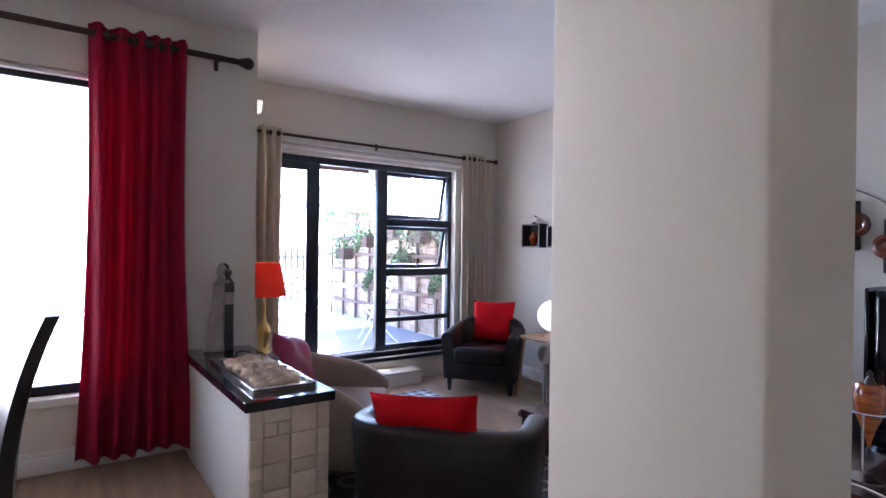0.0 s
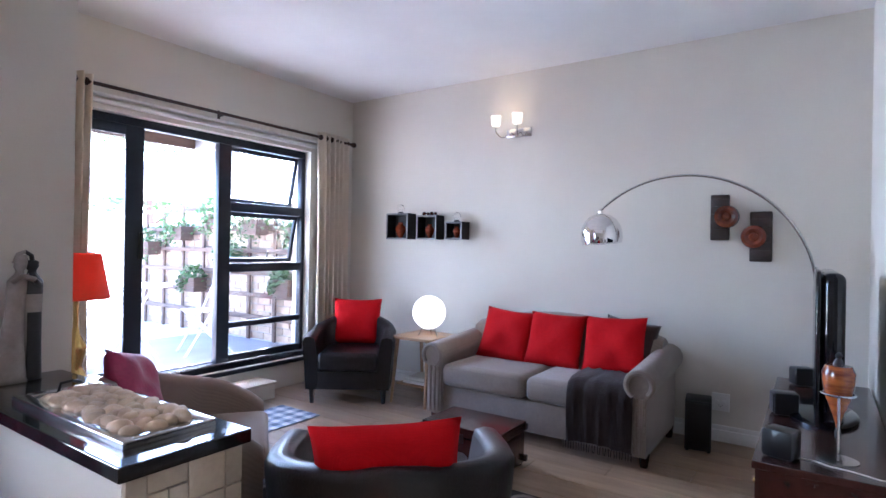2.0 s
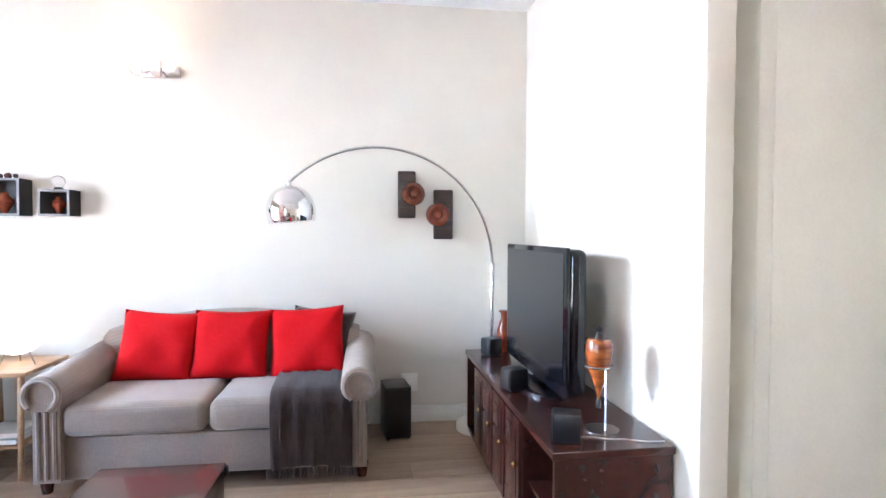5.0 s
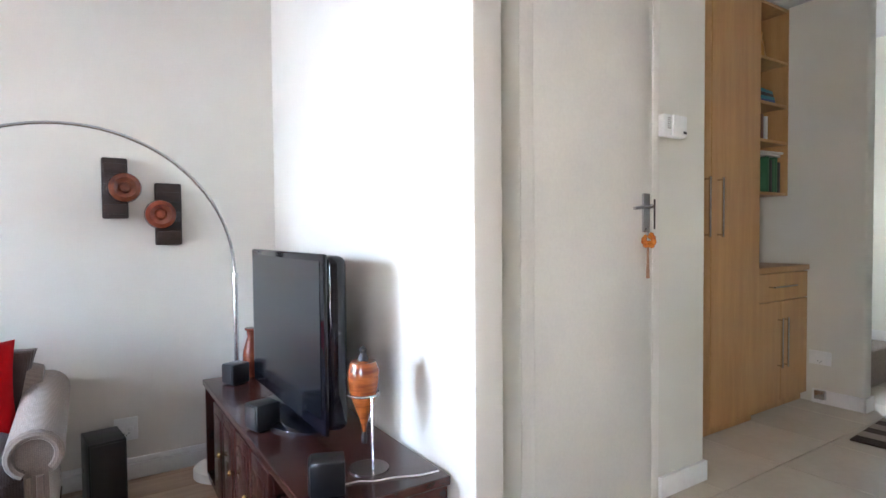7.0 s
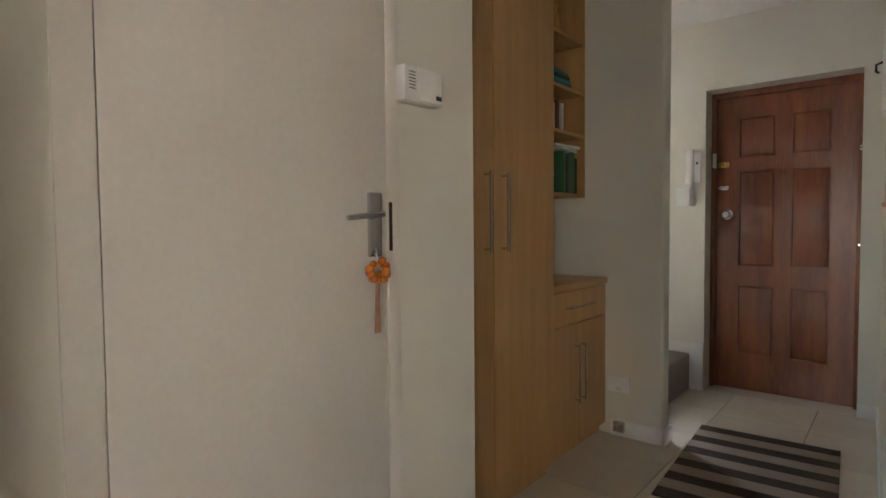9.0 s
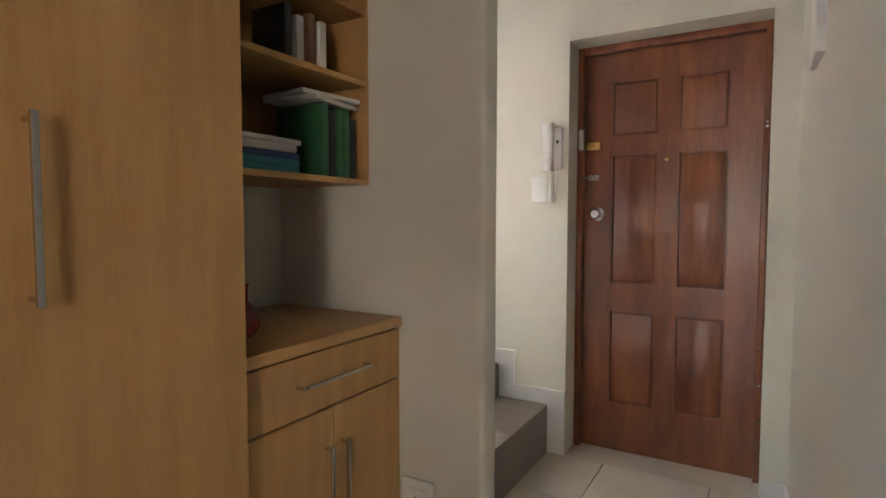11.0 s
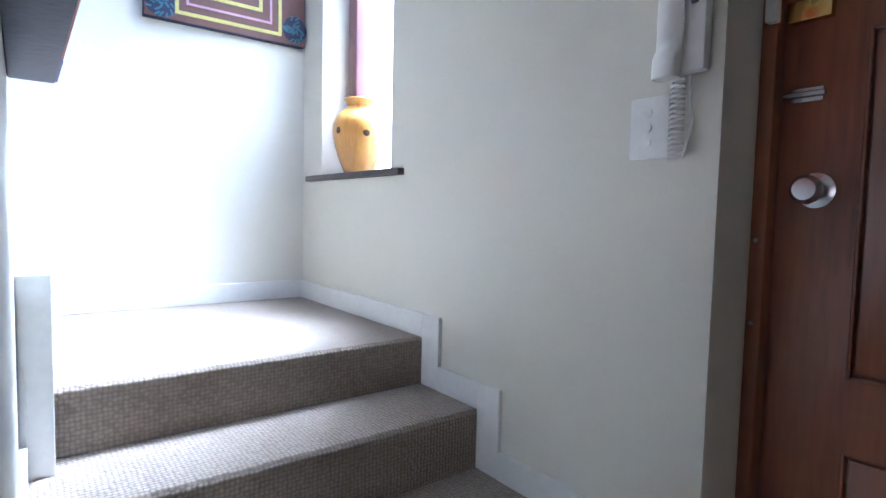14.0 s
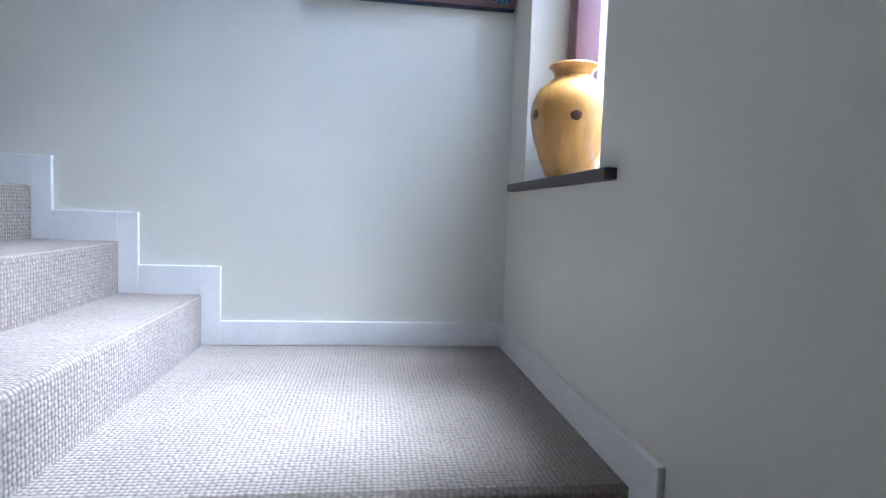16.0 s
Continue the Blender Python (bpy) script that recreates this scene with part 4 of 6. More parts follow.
lathe(bm, [(0.138, 0.0), (0.146, 0.035), (0.146, 0.075), (0.136, 0.115), (0.114, 0.155), (0.080, 0.184), (0.042, 0.198), (0.018, 0.202), (0.018, 0.225), (0.0, 0.225), (0.0, 0.197), (0.04, 0.193), (0.077, 0.179), (0.110, 0.151), (0.132, 0.113), (0.142, 0.075), (0.142, 0.035), (0.134, 0.0)], seg=48, sx=0.93, sy=0.93)
bm.transform(Matrix.Translation((ex, ey - 0.020, ez - 0.215)) @ Matrix.Rotation(radians(-5), 4, "X"))
part("dome", bm, CHROME, al, "mirror chrome dome", smooth=60)

# wall pieces over the sofa
for k, (ya, yb, za, zb, dy, dz, m2) in enumerate(((0.97, 1.082, 1.173, 1.47, 0.985, 1.325, DISCDARK), (0.73, 0.854, 1.039, 1.355, 0.83, 1.195, DISCRED))):
    d = thing("wall_panel", "carved dark wooden wall panel with glazed disc" if k else "carved dark wooden wall panel with ringed disc", "wall art", at=(LX, (ya + yb) / 2, (za + zb) / 2))
    bm = bmesh.new()
    bx(bm, LX - 0.03, LX, ya, yb, za, zb, bev=0.008)
    for i in range(3):
        bx(bm, LX - 0.036, LX - 0.029, ya + 0.008, yb - 0.008, za + 0.02 + i * 0.1, za + 0.07 + i * 0.1, bev=0.003)
    part("board", bm, mat("carved_dark_wood", (0.04, 0.02, 0.014), 0.45, col2=(0.018, 0.010, 0.008), scale=9, fine=30, stretch=(4, 1, 4), bump=0.3), d)
    bm = bmesh.new()
    lathe(bm, [(0.0, 0.03), (0.02, 0.028), (0.028, 0.018), (0.05, 0.03), (0.07, 0.022), (0.075, 0.0), (0.0, 0.0)], seg=30)
    bm.transform(Matrix.Translation((LX - 0.037, dy, dz)) @ Matrix.Rotation(radians(-90), 4, "Y"))
    part("disc", bm, m2, d, "round glazed clay disc")
for k, (ya, yb, zb) in enumerate(((3.52, 3.765, 1.402), (3.21, 3.42, 1.378), (2.95, 3.115, 1.318))):
    b = thing("wall_box", "open black wooden box shelf on the wall", "shelf", at=(LX, (ya + yb) / 2, 1.168), group="wall boxes")
    xf = LX - 0.125
    part("bottom", box(xf, LX, ya, yb, 1.168, 1.18), BLACKWOOD, b)
    part("top", box(xf, LX, ya, yb, zb - 0.012, zb), BLACKWOOD, b)
    part("side", box(xf, LX, ya, ya + 0.012, 1.18, zb - 0.012), BLACKWOOD, b)
    part("side", box(xf, LX, yb - 0.012, yb, 1.18, zb - 0.012), BLACKWOOD, b)
    part("back", box(LX - 0.008, LX, ya + 0.012, yb - 0.012, 1.18, zb - 0.012), BLACKWOOD, b)
    for q in ((ya, yb, 1.168, 1.18), (ya, yb, zb - 0.012, zb), (ya, ya + 0.012, 1.18, zb - 0.012), (yb - 0.012, yb, 1.18, zb - 0.012)):
        part("edge_band", box(xf - 0.002, xf, *q), EDGEGREY, b, "worn grey front edge")
    c = ((xf + LX) / 2 - 0.01, (ya + yb) / 2, 1.18)
    pt = thing("clay_pot", "small terracotta pot inside black wall box", "pot", at=c)
    bm = bmesh.new()
    q = (1.0, 0.85, 0.7)[k]
    lathe(bm, [(0.012 * q, 0), (0.03 * q, 0.03 * q), (0.052 * q, 0.08 * q), (0.045 * q, 0.10 * q), (0.020 * q, 0.125 * q), (0.026 * q, 0.14 * q), (0.0, 0.138 * q)], c, seg=22)
    part("body", bm, TERRACOTTA, pt)
    o = thing("glass_ornament", "clear glass globe ornament on wall box" if k != 1 else "dark carved trinket on wall box", "ornament", at=(c[0], c[1], zb))
    bm = bmesh.new()
    if k != 1:
        bmesh.ops.create_uvsphere(bm, u_segments=16, v_segments=12, radius=0.035, matrix=pose(c[0], c[1], zb + 0.047))
        part("globe", bm, GLASS, o, smooth=180)
        part("foot", cyl(bmesh.new(), (c[0], c[1], zb), (c[0], c[1], zb + 0.014), 0.028, 0.02), BLACKWOOD, o)
    else:
        for j in range(4):
            bmesh.ops.create_uvsphere(bm, u_segments=10, v_segments=8, radius=0.014 + 0.005 * (j % 2), matrix=pose(c[0], c[1] - 0.06 + j * 0.04, zb + 0.016))
        part("beads", bm, DARKWOOD, o, smooth=180)


def sconce(m, label):
    """Two-arm wall light, in the plane x-z, facing -y."""
    s = thing("wall_light", label, "wall light", m)
    part("backplate", box(-0.11, 0.11, -0.02, 0, -0.035, 0.035, bev=0.005), STEEL, s)
    for a in (-0.15, 0.04):
        pts = [(a * 0.4, -0.02, 0)] + [(a * 0.4 + (a - a * 0.4) * f, -0.06 - 0.07 * f, -0.045 * math.sin(math.pi * f)) for f in (0.15, 0.35, 0.55, 0.75, 0.9, 1.0)] + [(a, -0.13, 0.04)]
        arm = part("arm", tube(bmesh.new(), pts, 0.005, seg=8), STEEL, s)
        bm = bmesh.new()
        lathe(bm, [(0.028, 0.045), (0.036, 0.06), (0.042, 0.125), (0.039, 0.125), (0.033, 0.062), (0.0, 0.055)], (a, -0.13, 0), seg=22)
        part("glass_cup", bm, glow("frosted_cup", (1, 0.84, 0.58), 0.055), arm, "glowing frosted glass cup", smooth=60)
    return s


sconce(pose(LX, 2.49, 2.03, 0, 0, -90), "lit steel wall light with two frosted cups")
sconce(pose(NX, 3.72, 2.02, 0, 0, 90), "lit steel wall light with two frosted cups, alcove")
for nm, p in (("sconce_glow", (LX - 0.13, 2.575, 2.24)), ("alcove_sconce_glow", (NX + 0.13, 3.72, 2.20))):
    lamp(nm, "POINT", pose(*p), 0.022, (1, 0.70, 0.36), radius=0.05)
lamp("table_lamp_glow", "POINT", pose(1.70, 3.60, 0.93), 0.12, (1, 0.66, 0.34), radius=0.03)

# rugs and the step to the door
RUGB = mat("white_rug_cotton", (0.62, 0.62, 0.63), 0.95, fine=200, bump=0.3)
RUGN = mat("blue_grey_rug_cotton", (0.10, 0.13, 0.19), 0.95, fine=200, bump=0.3)
RUGM = mat("mid_blue_rug_cotton", (0.30, 0.34, 0.41), 0.95, fine=200, bump=0.3)
rg = thing("check_rug", "blue and white checked cotton rug by the door step", "rug", at=(2.95, 3.68, LF))
part("backing", box(2.62, 3.244, 3.46, 3.876, LF, LF + 0.004), RUGM, rg)
for i in range(12):
    for j in range(8):
        part("woven_square", box(2.6205 + i * 0.052, 2.6715 + i * 0.052, 3.4605 + j * 0.052, 3.5115 + j * 0.052, LF + 0.004, LF + 0.008), (RUGB, RUGM, RUGN)[(i % 2) + (j % 2)], rg)
RUGD = mat("dark_brown_rug_pile", (0.035, 0.024, 0.022), 0.95, fine=160, bump=0.5)
RUGL = mat("taupe_rug_pile", (0.22, 0.17, 0.14), 0.95, fine=160, bump=0.5)
rd = thing("patterned_rug", "dark brown rug with taupe curling motifs", "rug", at=(2.3, 2.3, LF))
part("pile", box(1.52, 2.95, 1.35, 3.15, LF, LF + 0.012, bev=0.004), RUGD, rd)
bm = bmesh.new()
for i in range(7):
    for j in range(9):
        cx, cy = 1.62 + i * 0.205, 1.45 + j * 0.2
        lathe(bm, [(0.055, 0.0), (0.055, 0.005), (0.08, 0.005), (0.08, 0.0)], (cx, cy, LF + 0.0105), seg=14)
part("motif", bm, RUGL, rd)
ss = thing("door_step", "low cream plastered step below the sliding door", "step", at=(3.0, 4.2, LF))
part("block", box(2.72, 3.36, 4.10, WY, LF, LF + 0.115, bev=0.006), WALL, ss)
part("tread", box(2.71, 3.37, 4.09, WY, LF + 0.116, LF + 0.135, bev=0.004), TILE, ss)
lt = thing("black_tray", "small black tray with phone on patterned rug", "tray", at=(1.72, 2.18, LF + 0.012))
part("plate", box(1.60, 1.82, 2.06, 2.26, LF + 0.0125, LF + 0.022, bev=0.006), GLOSSBLACK, lt)
part("phone", box(1.67, 1.74, 2.09, 2.22, LF + 0.0225, LF + 0.032, bev=0.004), BLACKPLASTIC, lt)

# dining chair at the window
dc = thing("dining_chair", "dark high-backed dining chair near the dining window", "dining chair", m=pose(0.14, 1.76, -0.0, 0, 0, -84))
bm = bmesh.new()
secs = []
for i in range(13):
    f = i / 12
    z = 0.46 + 0.49 * f
    y = 0.21 + 0.10 * f * f
    secs.append([bm.verts.new((x, y + d + 0.02 * (1 - (x / 0.22) ** 2), z + 0.02 * (1 - (x / 0.22) ** 2) * (i == 12))) for d in (0, 0.035) for x in ([-0.22, -0.11, 0, 0.11, 0.22] if d == 0 else [0.22, 0.11, 0, -0.11, -0.22])])
for p, q in zip(secs, secs[1:]):
    for k in range(10):
        bm.faces.new((p[k], p[(k + 1) % 10], q[(k + 1) % 10], q[k]))
bm.faces.new(secs[0]), bm.faces.new(secs[-1][::-1])
part("backrest", bm, LEATHER, dc, smooth=50)
part("seat", box(-0.22, 0.22, -0.22, 0.24, 0.42, 0.48, bev=0.02), LEATHER, dc)
for a in (-0.19, 0.19):
    for b in (-0.19, 0.21):
        part("leg", box(a - 0.018, a + 0.018, b - 0.018, b + 0.018, 0, 0.43, bev=0.003), BLACKWOOD, dc)

# ---- hall: white door, alarm box ----
hd = thing("hall_door", "closed cream painted door with steel lever handle", "door", kind="structure", at=(2.67, -0.43, 0))
leaf = part("leaf", box(2.661, 2.704, -0.7465, -0.1215, 0.006, 2.0305, bev=0.0015), DOORWHITE, hd)
for q in ((-0.120, -0.060, 0, 2.06), (-0.790, -0.748, 0, 2.06)):
    part("frame", box(2.659, 2.74, q[0], q[1], q[2], q[3], bev=0.003), DOORWHITE, hd)
part("frame_head", box(2.659, 2.74, -0.748, -0.120, 2.032, 2.06, bev=0.003), DOORWHITE, hd)
part("strike_plate", box(2.6575, 2.6605, -0.762, -0.752, 1.097, 1.216), BRONZE, hd)
plate = part("handle_plate", box(2.652, 2.662, -0.722, -0.682, 1.085, 1.237, bev=0.003), STEEL, leaf)
bm = bmesh.new()
tube(bm, [(2.662, -0.702, 1.185), (2.628, -0.702, 1.185), (2.622, -0.692, 1.185), (2.624, -0.64, 1.181), (2.628, -0.595, 1.176)], 0.009, seg=10, taper=0.006)
part("lever", bm, STEEL, plate)
kf = thing("key_fob", "amber bead key fob with tassel hanging from lock", "key fob", at=(2.64, -0.694, 1.06))
rk = random.Random(7)
for k in range(26):
    a, b = rk.uniform(0, 6.28), rk.uniform(-0.9, 0.9)
    c = math.sqrt(1 - b * b)
    bm = bmesh.new()
    bmesh.ops.create_icosphere(bm, subdivisions=2, radius=rk.uniform(0.007, 0.011), matrix=pose(2.636 + 0.015 * c * math.cos(a), -0.692 + 0.026 * c * math.sin(a), 1.052 + 0.026 * b))
    part("bead", bm, BEADAMBER, kf, smooth=180)
bm = bmesh.new()
tube(bm, [(2.655, -0.700, 1.105), (2.642, -0.694, 1.09), (2.638, -0.693, 1.075)], 0.003, seg=6)
part("ring", bm, STEEL, kf)
bm = bmesh.new()
for k in range(7):
    tube(bm, [(2.64, -0.692 + 0.0015 * (k - 3), 1.03), (2.64, -0.692 + 0.002 * (k - 3), 0.97), (2.64, -0.692 + 0.0028 * (k - 3), 0.905)], 0.0018, seg=5)
part("tassel", bm, TASSEL, kf)
ab = thing("alarm_keypad", "white alarm keypad box on the hall wall", "alarm keypad", at=(2.65, -0.845, 1.511))
part("case", box(2.628, 2.662, -0.916, -0.780, 1.465, 1.554, bev=0.006), WHITEPLASTIC, ab)
part("cover", box(2.620, 2.629, -0.914, -0.825, 1.468, 1.552, bev=0.004), WHITEPLASTIC, ab)
part("label", box(2.6185, 2.6205, -0.908, -0.888, 1.479, 1.490), BLACKPLASTIC, ab, "dark label with pale bars")
for k in range(6):
    part("grille_slot", box(2.6265, 2.6285, -0.818, -0.795, 1.496 + k * 0.008, 1.499 + k * 0.008), GROUT, ab)

# skirtings


def skirting(x0, x1, y0, y1, z0, h, label="white painted skirting board"):
    bm = bmesh.new()
    bx(bm, x0, x1, y0, y1, z0, z0 + h * 0.78, bev=0.002)
    cx, cy = (x0 + x1) / 2, (y0 + y1) / 2
    return setting("baseboard", bm, TRIM, label, "skirting")


def moulded(x0, x1, y0, y1, z0, h, nx=0, ny=0):
    """Skirting with a stepped top; nx, ny is the side of the room."""
    bm = bmesh.new()
    bx(bm, x0, x1, y0, y1, z0, z0 + h * 0.72, bev=0.002)
    t = 0.55
    bx(bm, x0 if nx >= 0 else x1 - (x1 - x0) * t, x1 if nx <= 0 else x0 + (x1 - x0) * t, y0 if ny >= 0 else y1 - (y1 - y0) * t, y1 if ny <= 0 else y0 + (y1 - y0) * t, z0 + h * 0.72, z0 + h, bev=0.003)
    return setting("baseboard", bm, TRIM, "white moulded skirting board", "skirting")


moulded(LX - 0.018, LX, TY, WY, LF, 0.105, nx=-1)
moulded(4.0, LX - 0.018, WY - 0.016, WY, LF, 0.105, ny=-1)
moulded(2.50, LX - 0.018, TY, TY + 0.016, LF, 0.105, ny=1)
moulded(-2.6, 1.107, NY - 0.018, NY, 0, 0.11, ny=-1)
skirting(2.645, 2.662, -1.112, -0.79, 0, 0.11)
skirting(2.662, 2.90, -1.112, -1.10, 0, 0.11)
skirting(2.625, 2.915, -2.70, -2.687, 0, 0.11)
skirting(2.623, 2.637, PY0 - 0.002, -2.687, 0, 0.11)
skirting(1.768, 1.887, SY, SY + 0.014, 0, 0.10)
bm = bmesh.new()
bx(bm, 1.75, 1.772, SY + 0.014, -1.80, 0, 0.08, bev=0.002)
for v in bm.verts:
    v.co.x = v.co.x + 0.025 - 0.080 * (v.co.y - SY) / (-1.80 - SY)
setting("baseboard", bm, TRIM, "white painted skirting board", "skirting")

# ---- hall cupboards ----


def pull(parent, x, y, z0, z1, horizontal=None):
    bm = bmesh.new()
    if horizontal:
        tube(bm, [(x, horizontal[0], z0), (x, horizontal[1], z0)], 0.006, seg=8)
        for q in (horizontal[0] - 0.015 * 0 - 0.01, horizontal[1] + 0.01):
            cyl(bm, (x, q, z0), (x + 0.03, q, z0), 0.005, seg=8)
    else:
        bx(bm, x - 0.005, x + 0.005, y - 0.006, y + 0.006, z0, z1, bev=0.002)
        for q in (z0 + 0.012, z1 - 0.012):
            cyl(bm, (x, y, q), (x + 0.033, y, q), 0.005, seg=8)
    part("handle", bm, STEEL, parent, "brushed steel bar handle")


tc = thing("tall_cupboard", "tall oak melamine hall cupboard with two doors", "cupboard", at=(3.2, -1.56, 0))
part("carcass", box(2.925, 3.498, -2.03, -1.115, 0.05, CZ - 0.01, bev=0.002), OAK, tc)
part("plinth", box(2.945, 3.498, -2.03, -1.115, 0.0, 0.05), OAK, tc)
for a, b, hy in ((-1.553, -1.115, -1.495), (-2.03, -1.557, -1.612)):
    d = part("door", box(2.905, 2.924, a, b, 0.055, CZ - 0.012, bev=0.0015, seg=1), OAK, tc)
    pull(d, 2.874, hy, 1.055, 1.362)
lc = thing("low_cupboard", "low oak hall cupboard with drawer and doors", "cupboard", at=(3.2, -2.37, 0))
part("carcass", box(2.968, 3.498, -2.70, -2.035, 0.05, 0.835, bev=0.002), OAK, lc)
part("plinth", box(2.985, 3.498, -2.70, -2.035, 0.0, 0.05), OAK, lc)
dr = part("drawer_front", box(2.950, 2.968, -2.698, -2.037, 0.665, 0.828, bev=0.0015, seg=1), OAK, lc)
pull(dr, 2.923, 0, 0.75, 0, horizontal=(-2.50, -2.24))
for a, b, hy in ((-2.366, -2.037, -2.335), (-2.698, -2.370, -2.402)):
    d = part("door", box(2.950, 2.968, a, b, 0.055, 0.659, bev=0.0015, seg=1), OAK, lc)
    pull(d, 2.923, hy, 0.26, 0.56)
part("worktop", box(2.940, 3.498, -2.714, -2.032, 0.836, 0.868, bev=0.003), OAKTOP, lc)
nu = thing("wall_shelf_unit", "open oak wall shelf unit with stacked books", "shelf unit", at=(3.3, -2.37, 1.31))
part("side", box(3.075, 3.498, -2.712, -2.694, 1.31, CZ - 0.01), OAK, nu)
part("side", box(3.075, 3.498, -2.055, -2.037, 1.31, CZ - 0.01), OAK, nu)
part("back", box(3.485, 3.498, -2.694, -2.055, 1.31, CZ - 0.01), OAK, nu)
for zz in (1.31, 1.64, 1.875, 2.15, CZ - 0.03):
    part("shelf", box(3.08, 3.485, -2.694, -2.055, zz, zz + 0.018), OAK, nu)
BOOKS = [mat("book_cover_%s" % n, c, 0.5, fine=90, bump=0.03) for n, c in (("green", (0.03, 0.14, 0.06)), ("teal", (0.03, 0.22, 0.27)), ("white", (0.6, 0.6, 0.58)), ("black", (0.02, 0.02, 0.025)), ("blue", (0.03, 0.08, 0.22)), ("brown", (0.16, 0.07, 0.04)))]
rb = random.Random(11)


def book(x, y, z, w, h, d, k, rz=0, lying=False):
    b = thing("book", "lying book on the oak wall shelf" if lying else "standing book on the oak wall shelf", "book", pose(x, y, z, 0, 0, rz), group="shelf books")
    mt = BOOKS[k]
    if lying:
        part("cover", box(-d / 2, d / 2, -h / 2, h / 2, 0, w, bev=0.002), mt, b)
        part("page_block", box(-d / 2 + 0.003, d / 2 + 0.0005, -h / 2 - 0.0005, h / 2 - 0.004, 0.003, w - 0.003), BOOKS[2], b)
    else:
        part("cover", box(-d / 2, d / 2, -w / 2, w / 2, 0, h, bev=0.002), mt, b)
        part("page_block", box(-d / 2 + 0.004, d / 2 + 0.0005, -w / 2 + 0.003, w / 2 - 0.003, 0.004, h + 0.0005), BOOKS[2], b)


z = 1.329
for k in range(5):
    w = rb.uniform(0.014, 0.028)
    book(3.22, -2.28, z, w, rb.uniform(0.24, 0.30), 0.21, (1, 1, 4, 2, 2)[k], rb.uniform(-5, 5), True)
    z += w + 0.001
y = -2.52
for k, h in enumerate((0.20, 0.23, 0.22, 0.21, 0.23)):
    w = 0.03
    book(3.21, -2.66 + 0.034 * k, 1.329, w, h, 0.20, (3, 0, 0, 3, 0)[k])
for k in range(2):
    book(3.2, -2.56, 1.562 + 0.016 * k, 0.014, 0.24, 0.20, 2, 8 - 14 * k, True)
for k, h in enumerate((0.16, 0.17, 0.15, 0.17)):
    book(3.2, -2.54 + 0.05 * k, 1.659, 0.028, h, 0.14, (2, 5, 2, 3)[k])
for k in range(4):
    book(3.2, -2.44, 1.894 + 0.021 * k, 0.02, 0.26, 0.20, (4, 1, 3, 1)[k], 4 * k - 6, True)
jg = thing("wooden_jug", "carved yellow wooden jug on the top shelf", "jug", at=(3.2, -2.56, 2.169))
bm = bmesh.new()
lathe(bm, [(0.03, 0), (0.045, 0.04), (0.04, 0.10), (0.022, 0.16), (0.03, 0.20), (0.0, 0.2)], (3.2, -2.56, 2.169))
part("body", bm, YELLOWWOOD, jg)
part("handle", tube(bmesh.new(), [(3.2, -2.58, 2.34), (3.2, -2.625, 2.33), (3.2, -2.62, 2.26), (3.2, -2.60, 2.22)], 0.007), YELLOWWOOD, jg)
REDGLASS = mat("dark_red_glaze", (0.20, 0.012, 0.012), 0.12, bump=0, coat=0.5)
for vx, vy, hs in ((3.22, -2.13, 1.25), (3.14, -2.22, 0.8)):
    v = thing("red_vase", "small dark red glazed bottle vase on worktop", "vase", at=(vx, vy, 0.868), group="red vases")
    bm = bmesh.new()
    lathe(bm, [(0.03 * hs, 0), (0.055 * hs, 0.04 * hs), (0.05 * hs, 0.085 * hs), (0.016 * hs, 0.12 * hs), (0.014 * hs, 0.17 * hs), (0.02 * hs, 0.185 * hs), (0.0, 0.18 * hs)], (vx, vy, 0.868))
    part("body", bm, REDGLASS, v)
socket(2.872, -2.70, 0.285, 180, 0.125, 0.085, 2, "white double wall socket on the pier")
jb = thing("junction_box", "small grey phone junction box above skirting", "junction box", at=(2.86, -2.70, 0.055))
part("case", box(2.83, 2.89, -2.687, -2.659, 0.03, 0.085, bev=0.004), STEEL, jb)
part("cord", tube(bmesh.new(), [(2.875, -2.708, 0.22), (2.877, -2.706, 0.15), (2.87, -2.70, 0.085)], 0.002, seg=6), WHITEPLASTIC, jb)

# ---- front door ----
fd = thing("front_door", "varnished red-brown wooden six panel front door", "door", kind="structure", at=(2.3, -4.05, 0))
cols = ((2.048, 2.260), (2.356, 2.572))
part("threshold", box(1.8875, 2.7415, SY - 0.235, SY - 0.002, -0.009, 0.001), TILE, fd, "tiled threshold")
rws = ((0.25, 0.725), (0.865, 1.514), (1.61, 1.875))
bm = bmesh.new()
lx0, lx1, ly = 1.915, 2.710, -4.04
xs = [lx0, cols[0][0], cols[0][1], cols[1][0], cols[1][1], lx1]
zs = [0.0025, 0.25, 0.725, 0.865, 1.514, 1.61, 1.875, 2.022]
for i in range(5):
    for j in range(7):
        if i in (1, 3) and j in (1, 3, 5): continue
        bx(bm, xs[i], xs[i + 1], ly - 0.04, ly, zs[j], zs[j + 1])
bmesh.ops.remove_doubles(bm, verts=bm.verts, dist=1e-5)
lf = part("leaf", bm, FRONTDOOR, fd, smooth=None)
